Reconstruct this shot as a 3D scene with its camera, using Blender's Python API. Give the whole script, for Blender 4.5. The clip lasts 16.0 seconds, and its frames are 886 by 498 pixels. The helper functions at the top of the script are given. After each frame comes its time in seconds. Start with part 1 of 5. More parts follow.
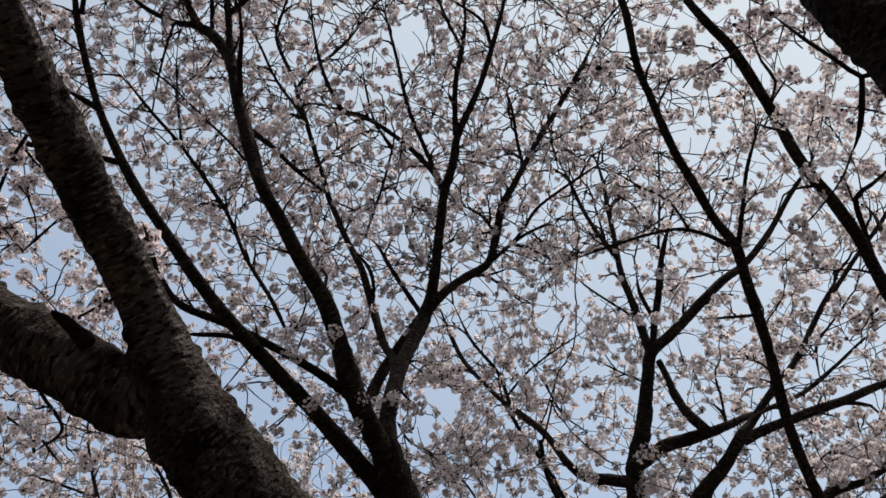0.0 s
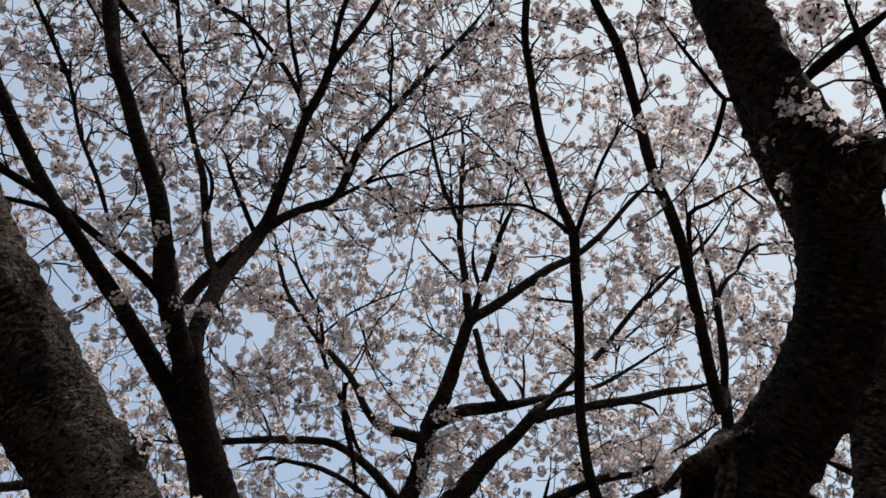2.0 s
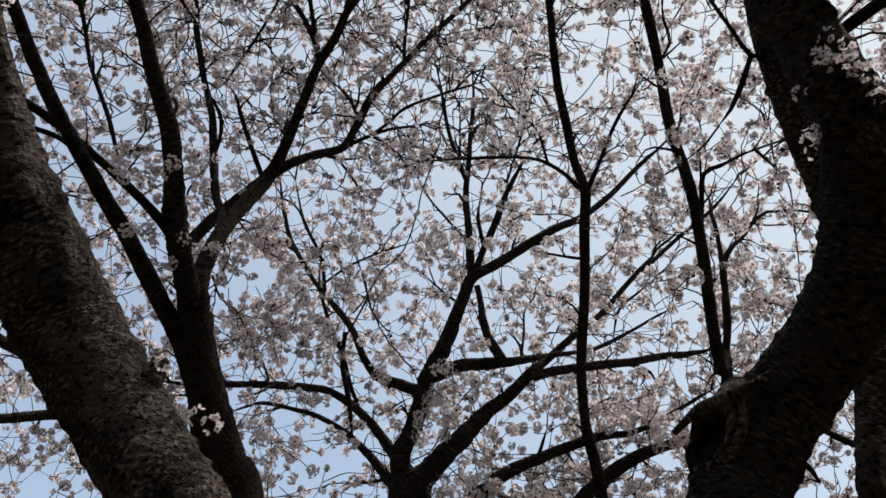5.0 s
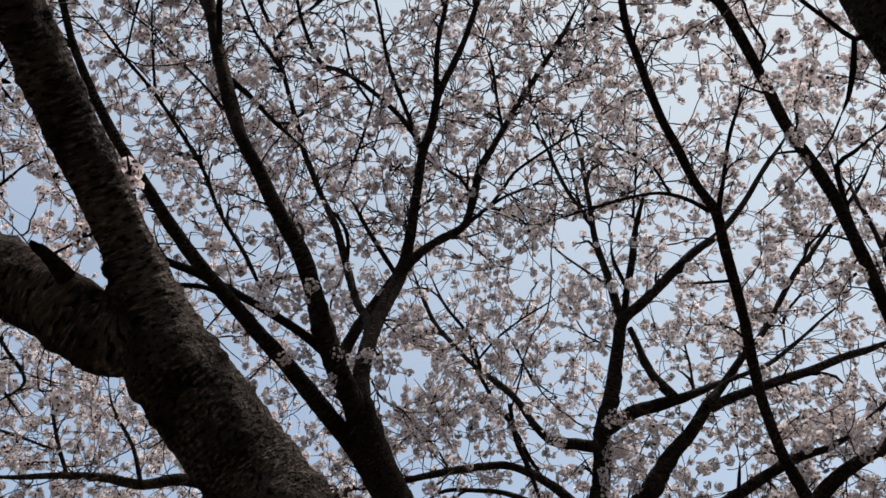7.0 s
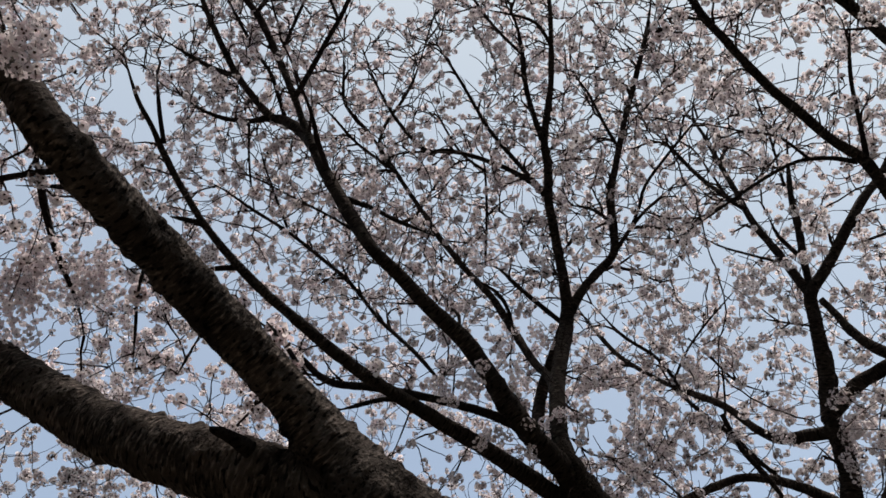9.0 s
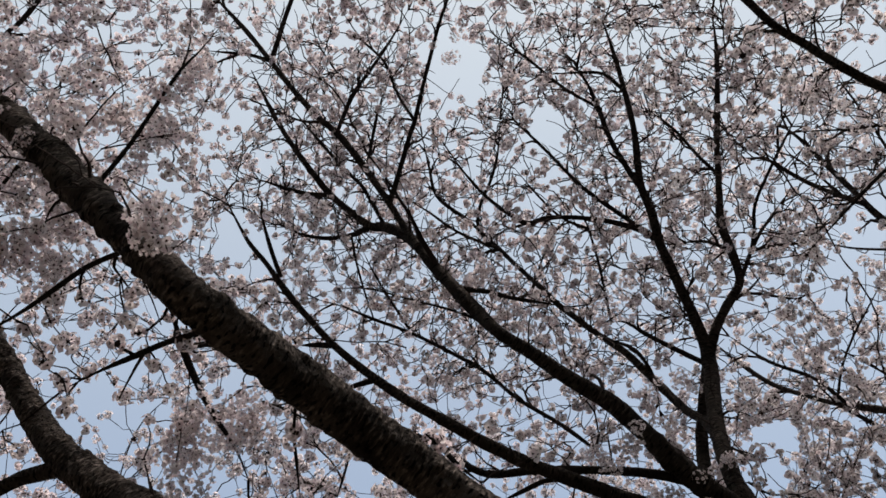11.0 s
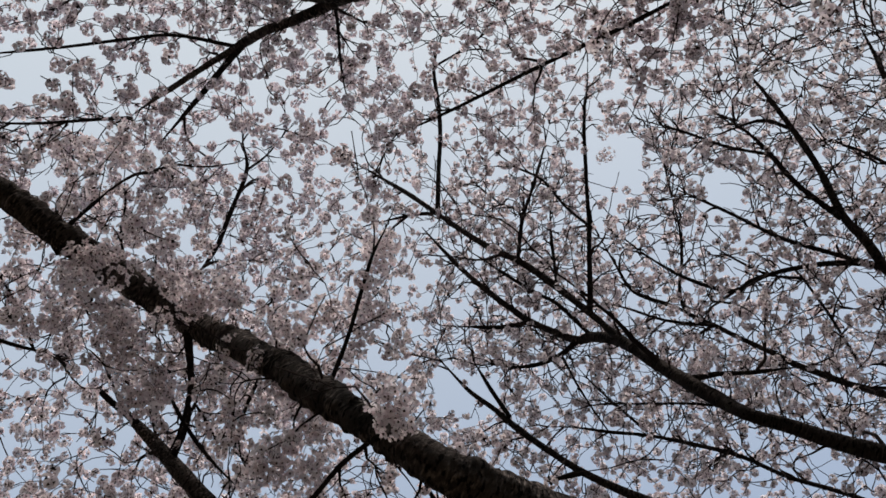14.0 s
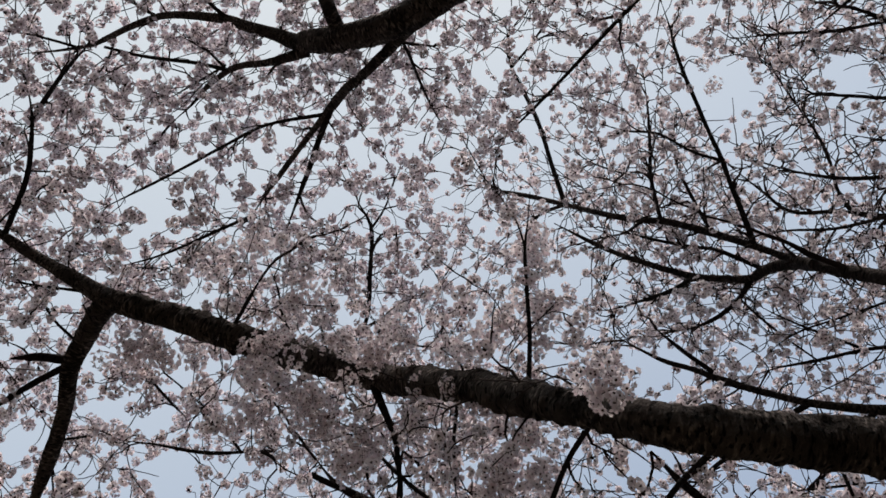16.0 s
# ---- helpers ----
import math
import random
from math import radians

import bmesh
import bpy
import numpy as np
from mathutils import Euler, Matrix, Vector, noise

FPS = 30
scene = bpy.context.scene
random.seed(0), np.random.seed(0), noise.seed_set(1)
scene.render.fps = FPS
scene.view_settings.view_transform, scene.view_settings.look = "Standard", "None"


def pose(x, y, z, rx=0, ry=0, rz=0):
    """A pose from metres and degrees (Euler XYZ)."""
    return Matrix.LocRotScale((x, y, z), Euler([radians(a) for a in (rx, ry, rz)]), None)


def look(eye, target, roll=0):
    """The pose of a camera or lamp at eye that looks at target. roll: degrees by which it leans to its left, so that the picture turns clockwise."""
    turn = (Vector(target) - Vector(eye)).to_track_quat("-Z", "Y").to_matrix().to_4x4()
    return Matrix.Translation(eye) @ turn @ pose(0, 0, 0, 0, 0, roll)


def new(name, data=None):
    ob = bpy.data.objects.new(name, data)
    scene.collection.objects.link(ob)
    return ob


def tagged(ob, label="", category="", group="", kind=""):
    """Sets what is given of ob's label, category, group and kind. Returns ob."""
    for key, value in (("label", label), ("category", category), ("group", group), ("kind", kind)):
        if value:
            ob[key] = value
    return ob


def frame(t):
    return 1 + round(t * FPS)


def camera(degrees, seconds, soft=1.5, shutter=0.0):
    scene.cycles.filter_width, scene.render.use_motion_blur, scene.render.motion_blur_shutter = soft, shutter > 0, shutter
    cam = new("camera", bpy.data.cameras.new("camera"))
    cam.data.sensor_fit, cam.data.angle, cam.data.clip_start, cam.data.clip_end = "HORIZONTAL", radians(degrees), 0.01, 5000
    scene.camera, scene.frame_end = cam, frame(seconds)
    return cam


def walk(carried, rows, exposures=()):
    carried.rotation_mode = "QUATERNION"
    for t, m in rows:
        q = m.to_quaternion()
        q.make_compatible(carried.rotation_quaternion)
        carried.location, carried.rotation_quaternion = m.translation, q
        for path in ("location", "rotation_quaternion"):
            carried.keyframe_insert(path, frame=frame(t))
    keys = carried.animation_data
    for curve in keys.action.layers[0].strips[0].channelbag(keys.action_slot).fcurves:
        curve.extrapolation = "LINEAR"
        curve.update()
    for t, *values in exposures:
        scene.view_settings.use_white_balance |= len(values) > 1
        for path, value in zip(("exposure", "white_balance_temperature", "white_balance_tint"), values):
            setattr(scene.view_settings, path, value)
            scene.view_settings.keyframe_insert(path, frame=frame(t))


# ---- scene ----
cam = camera(55.23, 16.0, soft=1.58)
ROWS = [  # seconds, eye, turn
    (0.0, 0.0000, 0.0000, 1.6000, 145.00, 0.00, -0.00),
    (0.5, 0.0029, 0.0174, 1.5989, 144.48, 0.27, -4.41),
    (1.0, -0.0033, 0.0343, 1.5983, 143.66, 0.60, -9.25),
    (1.5, -0.0078, 0.0518, 1.5958, 142.84, 0.80, -13.13),
    (2.0, -0.0127, 0.0719, 1.5919, 141.69, 0.94, -16.92),
    (2.5, -0.0269, 0.0954, 1.5810, 140.62, 0.84, -19.70),
    (3.0, -0.0345, 0.1173, 1.5704, 139.97, 0.35, -21.09),
    (3.2, -0.0380, 0.1240, 1.5666, 140.06, 0.08, -21.38),
    (5.3, -0.0630, 0.1586, 1.5384, 139.22, -0.53, -18.36),
    (5.5, -0.0631, 0.1552, 1.5404, 139.08, -0.49, -17.36),
    (6.0, -0.0678, 0.1387, 1.5493, 139.95, -0.24, -13.90),
    (6.5, -0.0825, 0.1096, 1.5690, 141.56, 0.27, -8.77),
    (7.0, -0.0707, 0.0864, 1.5809, 143.25, 0.91, -2.90),
    (7.5, -0.0364, 0.0547, 1.6039, 144.26, 1.36, 2.58),
    (8.0, 0.0018, 0.0352, 1.6211, 145.08, 1.72, 8.05),
    (8.5, 0.0341, 0.0215, 1.6320, 145.96, 2.22, 13.98),
    (8.7, 0.0447, 0.0168, 1.6350, 146.25, 2.36, 16.05),
    (10.8, -0.0051, -0.0495, 1.6681, 151.61, 3.46, 32.45),
    (11.0, -0.0047, -0.0570, 1.6696, 152.34, 3.30, 33.59),
    (11.5, -0.0011, -0.0737, 1.6736, 154.14, 2.74, 36.24),
    (12.0, 0.0040, -0.0950, 1.6771, 156.14, 1.86, 39.20),
    (12.5, 0.0103, -0.1158, 1.6803, 157.54, 0.97, 42.02),
    (13.0, 0.0118, -0.1311, 1.6866, 158.71, 0.06, 45.73),
    (13.5, 0.0036, -0.1425, 1.6940, 159.53, -0.62, 49.52),
    (14.0, -0.0255, -0.1580, 1.7013, 160.24, -1.09, 53.82),
    (14.5, -0.0710, -0.1776, 1.7041, 160.80, -1.51, 59.05),
    (15.0, -0.1028, -0.1861, 1.7096, 161.13, -1.98, 63.86),
    (15.5, -0.1396, -0.1848, 1.7095, 161.45, -2.37, 69.55),
    (16.0, -0.1668, -0.1776, 1.7123, 161.48, -2.83, 74.78),
]
walk(cam, [(t, pose(x, y, z, rx, ry, rz)) for t, x, y, z, rx, ry, rz in ROWS], [(0.0, 0.95, 7450.0, 22.0), (5.5, 0.97, 7400.0, 22.0), (8.0, 0.95, 7450.0, 22.0), (11.0, 0.94, 7500.0, 23.0), (12.5, 0.83, 7400.0, 23.5), (14.0, 0.79, 7350.0, 24.0), (16.0, 0.79, 7300.0, 24.0)])

# ---- world, sun ----
world = bpy.data.worlds.new("sky")
scene.world = world
world.use_nodes = True
nt = world.node_tree
sky = nt.nodes.new("ShaderNodeTexSky")
sky.sky_type = "NISHITA"
sky.sun_disc = False
sky.sun_elevation, sky.sun_rotation = radians(70), radians(125)
sky.air_density, sky.dust_density, sky.ozone_density = 1.0, 0.8, 1.0
veil = nt.nodes.new("ShaderNodeMixRGB")     # a thin veil of high cloud, thicker towards the sun
toward = nt.nodes.new("ShaderNodeVectorMath")     # how near a part of the sky lies to the bright side
toward.operation = "DOT_PRODUCT"
toward.inputs[1].default_value = (0.45, -0.55, 0.7)
nt.links.new(nt.nodes.new("ShaderNodeTexCoord").outputs["Generated"], toward.inputs[0])
thick_veil = nt.nodes.new("ShaderNodeMapRange")
for socket, value in (("From Min", 0.0), ("From Max", 0.75), ("To Min", 0.2), ("To Max", 0.72)):
    thick_veil.inputs[socket].default_value = value
nt.links.new(toward.outputs["Value"], thick_veil.inputs["Value"])
nt.links.new(thick_veil.outputs["Result"], veil.inputs["Fac"])
veil.inputs["Color2"].default_value = (3.02, 3.78, 3.86, 1)
haze = nt.nodes.new("ShaderNodeMixRGB")     # spring haze takes some of the deep blue
haze.blend_type = "MULTIPLY"
haze.inputs["Fac"].default_value = 1.0
haze.inputs["Color2"].default_value = (0.90, 1.0, 0.93, 1)
nt.links.new(sky.outputs["Color"], haze.inputs["Color1"])
nt.links.new(haze.outputs["Color"], veil.inputs["Color1"])
nt.nodes["Background"].inputs["Strength"].default_value = 0.125
nt.links.new(veil.outputs["Color"], nt.nodes["Background"].inputs["Color"])
sun = new("sun", bpy.data.lights.new("sun", "SUN"))
sun.data.energy, sun.data.angle, sun.data.color = 2.8, radians(14), (1.0, 0.96, 0.91)
SUN_AT = Vector((math.sin(radians(125)) * math.cos(radians(70)), math.cos(radians(125)) * math.cos(radians(70)), math.sin(radians(70))))
sun.matrix_world = look(SUN_AT * 30, (0, 0, 0))


# ---- materials ----
def material(name, rough=0.8):
    m = bpy.data.materials.new(name)
    m.use_nodes = True
    p = m.node_tree.nodes["Principled BSDF"]
    p.inputs["Roughness"].default_value = rough
    p.inputs["Specular IOR Level"].default_value = 0.25
    return m, m.node_tree, p


def ramp(tree, source, stops):
    r = tree.nodes.new("ShaderNodeValToRGB")
    while len(r.color_ramp.elements) < len(stops):
        r.color_ramp.elements.new(0.5)
    for e, (at, c) in zip(r.color_ramp.elements, stops):
        e.position, e.color = at, (*c, 1)
    tree.links.new(source, r.inputs["Fac"])
    return r.outputs["Color"]


def noise_node(tree, scale, detail=4.0, coords=None):
    n = tree.nodes.new("ShaderNodeTexNoise")
    n.inputs["Scale"].default_value, n.inputs["Detail"].default_value = scale, detail
    if coords is not None:
        tree.links.new(coords, n.inputs["Vector"])
    return n.outputs["Fac"]


def bark(name, dark, light, moss, ring_scale):
    """Cherry bark: horizontal bands of lenticels round the stem (v runs along it), blotches, a little lichen."""
    m, t, p = material(name, 0.85)
    uv = t.nodes.new("ShaderNodeTexCoord").outputs["UV"]
    ob = t.nodes.new("ShaderNodeTexCoord").outputs["Object"]
    stretch = t.nodes.new("ShaderNodeMapping")
    stretch.inputs["Scale"].default_value = (ring_scale * 0.4, ring_scale, 1)
    t.links.new(uv, stretch.inputs["Vector"])
    bands = noise_node(t, 1.0, 3.0, stretch.outputs["Vector"])
    blotch = noise_node(t, 7.0, 6.0, ob)
    fine = noise_node(t, 90.0, 4.0, ob)
    base = ramp(t, blotch, [(0.35, dark), (0.7, tuple(0.7 * a + 0.3 * c for a, c in zip(dark, light)))])
    lent = ramp(t, bands, [(0.45, (0, 0, 0)), (0.55, (0.26, 0.26, 0.26)), (0.66, (1, 1, 1))])
    patch = t.nodes.new("ShaderNodeMath")
    patch.operation = "MULTIPLY"
    t.links.new(lent, patch.inputs[0])
    t.links.new(ramp(t, noise_node(t, 13.0, 4.0, ob), [(0.40, (0.08, 0.08, 0.08)), (0.62, (1, 1, 1))]), patch.inputs[1])
    mix = t.nodes.new("ShaderNodeMixRGB")
    t.links.new(patch.outputs[0], mix.inputs["Fac"])
    t.links.new(base, mix.inputs["Color1"])
    mix.inputs["Color2"].default_value = (*light, 1)
    lich = ramp(t, noise_node(t, 23.0, 6.0, ob), [(0.62, (0, 0, 0)), (0.72, (0.7, 0.7, 0.7))])
    mix2 = t.nodes.new("ShaderNodeMixRGB")
    t.links.new(lich, mix2.inputs["Fac"])
    t.links.new(mix.outputs["Color"], mix2.inputs["Color1"])
    mix2.inputs["Color2"].default_value = (*moss, 1)
    p.inputs["Specular IOR Level"].default_value = 0.07
    pit_map = t.nodes.new("ShaderNodeMapping")      # dark pits and cracks, longer across the stem
    pit_map.inputs["Scale"].default_value = (ring_scale * 0.45, ring_scale * 0.8, 1)
    pit_map.inputs["Location"].default_value = (3.7, 9.1, 0)
    t.links.new(uv, pit_map.inputs["Vector"])
    pits = ramp(t, noise_node(t, 1.0, 2.0, pit_map.outputs["Vector"]), [(0.56, (1, 1, 1)), (0.63, (0.12, 0.12, 0.12))])
    pitted = t.nodes.new("ShaderNodeMixRGB")
    pitted.blend_type = "MULTIPLY"
    pitted.inputs["Fac"].default_value = 1.0
    t.links.new(mix2.outputs["Color"], pitted.inputs["Color1"])
    t.links.new(pits, pitted.inputs["Color2"])
    t.links.new(pitted.outputs["Color"], p.inputs["Base Color"])
    add = t.nodes.new("ShaderNodeMath")
    add.operation = "MULTIPLY_ADD"
    t.links.new(fine, add.inputs[0])
    add.inputs[1].default_value = 0.9
    rise = t.nodes.new("ShaderNodeMath")
    t.links.new(bands, rise.inputs[0])
    t.links.new(pits, rise.inputs[1])
    t.links.new(rise.outputs[0], add.inputs[2])
    bump = t.nodes.new("ShaderNodeBump")
    bump.inputs["Strength"].default_value, bump.inputs["Distance"].default_value = 1.0, 0.014
    t.links.new(add.outputs[0], bump.inputs["Height"])
    t.links.new(bump.outputs["Normal"], p.inputs["Normal"])
    return m


BARK = bark("old cherry bark", (0.012, 0.010, 0.0088), (0.27, 0.24, 0.215), (0.07, 0.066, 0.055), 95)
DARK_BARK = bark("smooth dark bark", (0.018, 0.015, 0.0135), (0.10, 0.09, 0.078), (0.07, 0.07, 0.055), 95)
BRANCH = bark("branch bark", (0.017, 0.0145, 0.013), (0.034, 0.029, 0.026), (0.04, 0.04, 0.033), 110)
TWIG, tw, twp = material("twig bark", 0.9)
twp.inputs["Specular IOR Level"].default_value = 0.07
tw.links.new(ramp(tw, noise_node(tw, 30.0), [(0.3, (0.016, 0.012, 0.011)), (0.7, (0.036, 0.027, 0.024))]), twp.inputs["Base Color"])
WOOD, wd, wdp = material("sawn weathered wood", 0.9)
wd.links.new(ramp(wd, noise_node(wd, 40.0, 6.0), [(0.3, (0.012, 0.010, 0.0085)), (0.7, (0.05, 0.04, 0.033))]), wdp.inputs["Base Color"])
STALK, _, stp = material("flower stalk", 0.6)
stp.inputs["Base Color"].default_value = (0.05, 0.024, 0.021, 1)


def petal_material(name, pale, pink, thinness):
    m, t, p = material(name, 0.7)
    geo = t.nodes.new("ShaderNodeNewGeometry")
    tone = ramp(t, geo.outputs["Random Per Island"], [(0.0, pink), (0.3, tuple(0.5 * (a + b) for a, b in zip(pale, pink))), (0.75, pale)])
    t.links.new(tone, p.inputs["Base Color"])
    thin = t.nodes.new("ShaderNodeBsdfTranslucent")
    t.links.new(tone, thin.inputs["Color"])
    mix = t.nodes.new("ShaderNodeMixShader")
    mix.inputs["Fac"].default_value = thinness
    t.links.new(p.outputs["BSDF"], mix.inputs[1])
    t.links.new(thin.outputs["BSDF"], mix.inputs[2])
    t.links.new(mix.outputs["Shader"], t.nodes["Material Output"].inputs["Surface"])
    return m


# tones differ by tree: part of each crown's light and shade sits in the petal colour
PETAL = petal_material("white cherry petal", (0.93, 0.915, 0.925), (0.74, 0.665, 0.69), 0.52)
ROSY_PETAL = petal_material("rosy cherry petal", (0.95, 0.915, 0.925), (0.78, 0.67, 0.70), 0.6)
DULL_PETAL = petal_material("darkened cherry petal", (0.88, 0.85, 0.88), (0.58, 0.49, 0.54), 0.42)
PALE_PETAL = petal_material("pale cherry petal", (0.91, 0.885, 0.905), (0.67, 0.59, 0.625), 0.46)
PETALS = {"A": PALE_PETAL, "B": PETAL, "D": PETAL, "N": PETAL, "G": PETAL, "R": DULL_PETAL, "F": ROSY_PETAL}

# ---- ground ----
SOIL, so, sop = material("trodden soil and grass", 0.95)
so.links.new(ramp(so, noise_node(so, 1.3, 8.0), [(0.35, (0.03, 0.024, 0.018)), (0.55, (0.045, 0.036, 0.026)), (0.7, (0.03, 0.042, 0.017))]), sop.inputs["Base Color"])
bm = bmesh.new()
bmesh.ops.create_grid(bm, x_segments=2, y_segments=2, size=1500)
me = bpy.data.meshes.new("ground")
bm.to_mesh(me)
bm.free()
me.materials.append(SOIL)
tagged(new("ground", me), "trodden brown soil with patchy grass under the trees", "ground", kind="structure")


# ---- unseen dark ring, added to keep low sky light off the stems ----
LOW_RING, wo, wop = material("low dark ring", 0.95)
wo.links.new(ramp(wo, noise_node(wo, 0.9, 8.0), [(0.35, (0.025, 0.03, 0.018)), (0.6, (0.06, 0.06, 0.04)), (0.75, (0.10, 0.085, 0.075))]), wop.inputs["Base Color"])
bm = bmesh.new()
rows_ = []
for level in range(9):
    ring_ = []
    for k in range(120):
        a = k * 2 * math.pi / 120
        q = Vector((math.cos(a) * 3, math.sin(a) * 3, level * 0.6))
        far = 26 + 2.2 * noise.noise(q * 1.7) - 0.5 * level * level * 0.12
        ring_.append(bm.verts.new((far * math.cos(a), far * math.sin(a), -0.3 + level * (1.6 + 0.18 * noise.noise(Vector((q.x * 2, q.y * 2, 0)))))))
    rows_.append(ring_)
for lo, hi in zip(rows_, rows_[1:]):
    for k in range(120):
        bm.faces.new((lo[k], lo[(k + 1) % 120], hi[(k + 1) % 120], hi[k]))
me = bpy.data.meshes.new("backdrop")
bm.to_mesh(me)
bm.free()
me.materials.append(LOW_RING)
tagged(new("backdrop", me), "unseen dark ring added round the grove to block low sky light", "backdrop", kind="structure")


# ---- mesh helpers ----
def mesh_from(name, verts, tris, mats, mat_index=None, smooth=False, uv=None):
    """A triangle mesh out of numpy arrays."""
    me = bpy.data.meshes.new(name)
    n, k = len(verts), len(tris)
    me.vertices.add(n)
    me.vertices.foreach_set("co", np.asarray(verts, np.float32).ravel())
    me.loops.add(3 * k)
    me.loops.foreach_set("vertex_index", np.asarray(tris, np.int32).ravel())
    me.polygons.add(k)
    me.polygons.foreach_set("loop_start", np.arange(k, dtype=np.int32) * 3)
    for m in mats:
        me.materials.append(m)
    if mat_index is not None:
        me.polygons.foreach_set("material_index", np.asarray(mat_index, np.int32))
    me.polygons.foreach_set("use_smooth", np.full(k, smooth))
    if uv is not None:
        layer = me.uv_layers.new(name="UVMap")
        layer.data.foreach_set("uv", np.asarray(uv, np.float32)[np.asarray(tris).ravel()].ravel())
    me.update(calc_edges=True)
    return me


def spline(points, step):
    """Catmull-Rom through rows of x, y, z, radius, resampled about every step metres."""
    p = np.asarray(points, float)
    p = np.vstack([2 * p[0] - p[1], p, 2 * p[-1] - p[-2]])
    p[0, 3], p[-1, 3] = p[1, 3], p[-2, 3]
    out = []
    for i in range(1, len(p) - 2):
        a, b, c, d = p[i - 1:i + 3]
        n = max(2, int(np.ceil(np.linalg.norm(c[:3] - b[:3]) / step)))
        for u in np.arange(n) / n:
            out.append(0.5 * (2 * b + (c - a) * u + (2 * a - 5 * b + 4 * c - d) * u * u + (3 * b - a - 3 * c + d) * u ** 3))
    out.append(p[-2])
    out = np.array(out)
    out[:, 3] = np.maximum(out[:, 3], 0.0012)
    return out


def frames_along(path):
    """Two cross directions at each node that turn as little as they can."""
    t = np.gradient(path, axis=0)
    t /= np.linalg.norm(t, axis=1)[:, None] + 1e-12
    u = np.cross(t[0], (0.3, 0.5, 0.81))
    us = []
    for k in t:
        u = u - k * (u @ k)
        u /= np.linalg.norm(u) + 1e-12
        us.append(u)
    us = np.array(us)
    return t, us, np.cross(t, us)


def tube(rows, sides, rough=0.0, seed=0.0, cap=True):
    """Vertices, triangles and uv of a tapered stem, gnarled by rough (a share of its radius)."""
    c, r = rows[:, :3], rows[:, 3]
    _, u, v = frames_along(c)
    a = np.arange(sides + 1) * 2 * math.pi / sides
    n = len(c)
    ring = u[:, None] * np.cos(a)[None, :, None] + v[:, None] * np.sin(a)[None, :, None]
    run = np.concatenate([[0], np.cumsum(np.linalg.norm(np.diff(c, axis=0), axis=1))])
    size = np.repeat(r[:, None], sides + 1, 1)
    if rough:
        for i in range(n):
            for j in range(sides):
                q = Vector(c[i] + ring[i, j] * r[i])
                big = noise.noise(q * (0.4 / max(r.mean(), 0.02)) + Vector((seed, seed, seed)))
                knobs = noise.noise(q * 16.0)
                size[i, j] *= 1 + rough * (0.75 * big + 0.35 * knobs)
                size[i, j] += min(0.0028, 0.03 * r[i]) * (1.2 * noise.noise(q * 34.0) + 0.7 * noise.noise(q * 80.0))
                if r[i] > 0.045:      # rings of lenticels stand proud, here and there a knob
                    ring_ = noise.noise(Vector((run[i] * 62, math.cos(a[j]) * 1.6 + seed, math.sin(a[j]) * 1.6)))
                    knob = max(0.0, noise.noise(q * 11.0 + Vector((seed, 3.0, 7.0))) - 0.28)
                    size[i, j] += 0.006 * max(0.0, ring_) + 0.03 * knob + 0.026 * max(0.0, noise.noise(q * 27.0) - 0.22)
            size[i, sides] = size[i, 0]
    verts = (c[:, None] + ring * size[:, :, None]).reshape(-1, 3)
    k = sides + 1
    i, j = np.meshgrid(np.arange(n - 1), np.arange(sides), indexing="ij")
    q = (i * k + j).ravel()
    tris = np.vstack([np.c_[q, q + 1, q + k + 1], np.c_[q, q + k + 1, q + k]])
    uv = np.stack([np.repeat((a * r.mean())[None], n, 0), np.repeat(run[:, None], k, 1)], 2).reshape(-1, 2)
    if cap:
        for end, flip in ((0, 1), (n - 1, 0)):
            tip = len(verts)
            verts = np.vstack([verts, c[end]])
            uv = np.vstack([uv, [0, run[end]]])
            e = end * k + np.arange(sides)
            tris = np.vstack([tris, np.c_[e + 1, e, np.full(sides, tip)] if flip else np.c_[e, e + 1, np.full(sides, tip)]])
    return verts, tris, uv


# ---- trees ----
LABELS = {
    "A": "spreading old cherry tree in full pale blossom against the sky",
    "B": "many-limbed cherry tree in full blossom standing further off",
    "D": "cherry tree in blossom half hidden behind a thick trunk",
    "N": "slender cherry with long dark upright stems and pale blossom",
    "R": "gnarled thick dark cherry with a sawn stub and limbs overhead",
    "G": "far cherry tree in blossom seen low beyond the leaning trunk",
    "F": "heavy leaning cherry trunk forking into limbs hung with dense blossom",
}
TREES, NODES, STEMS = {}, [], []
for key, label in LABELS.items():
    TREES[key] = tagged(new("cherry_tree"), label, "tree", "cherry trees in blossom")


def part(name, me, parent, label=""):
    ob = new(name, me)
    ob.parent = parent
    return tagged(ob, label)


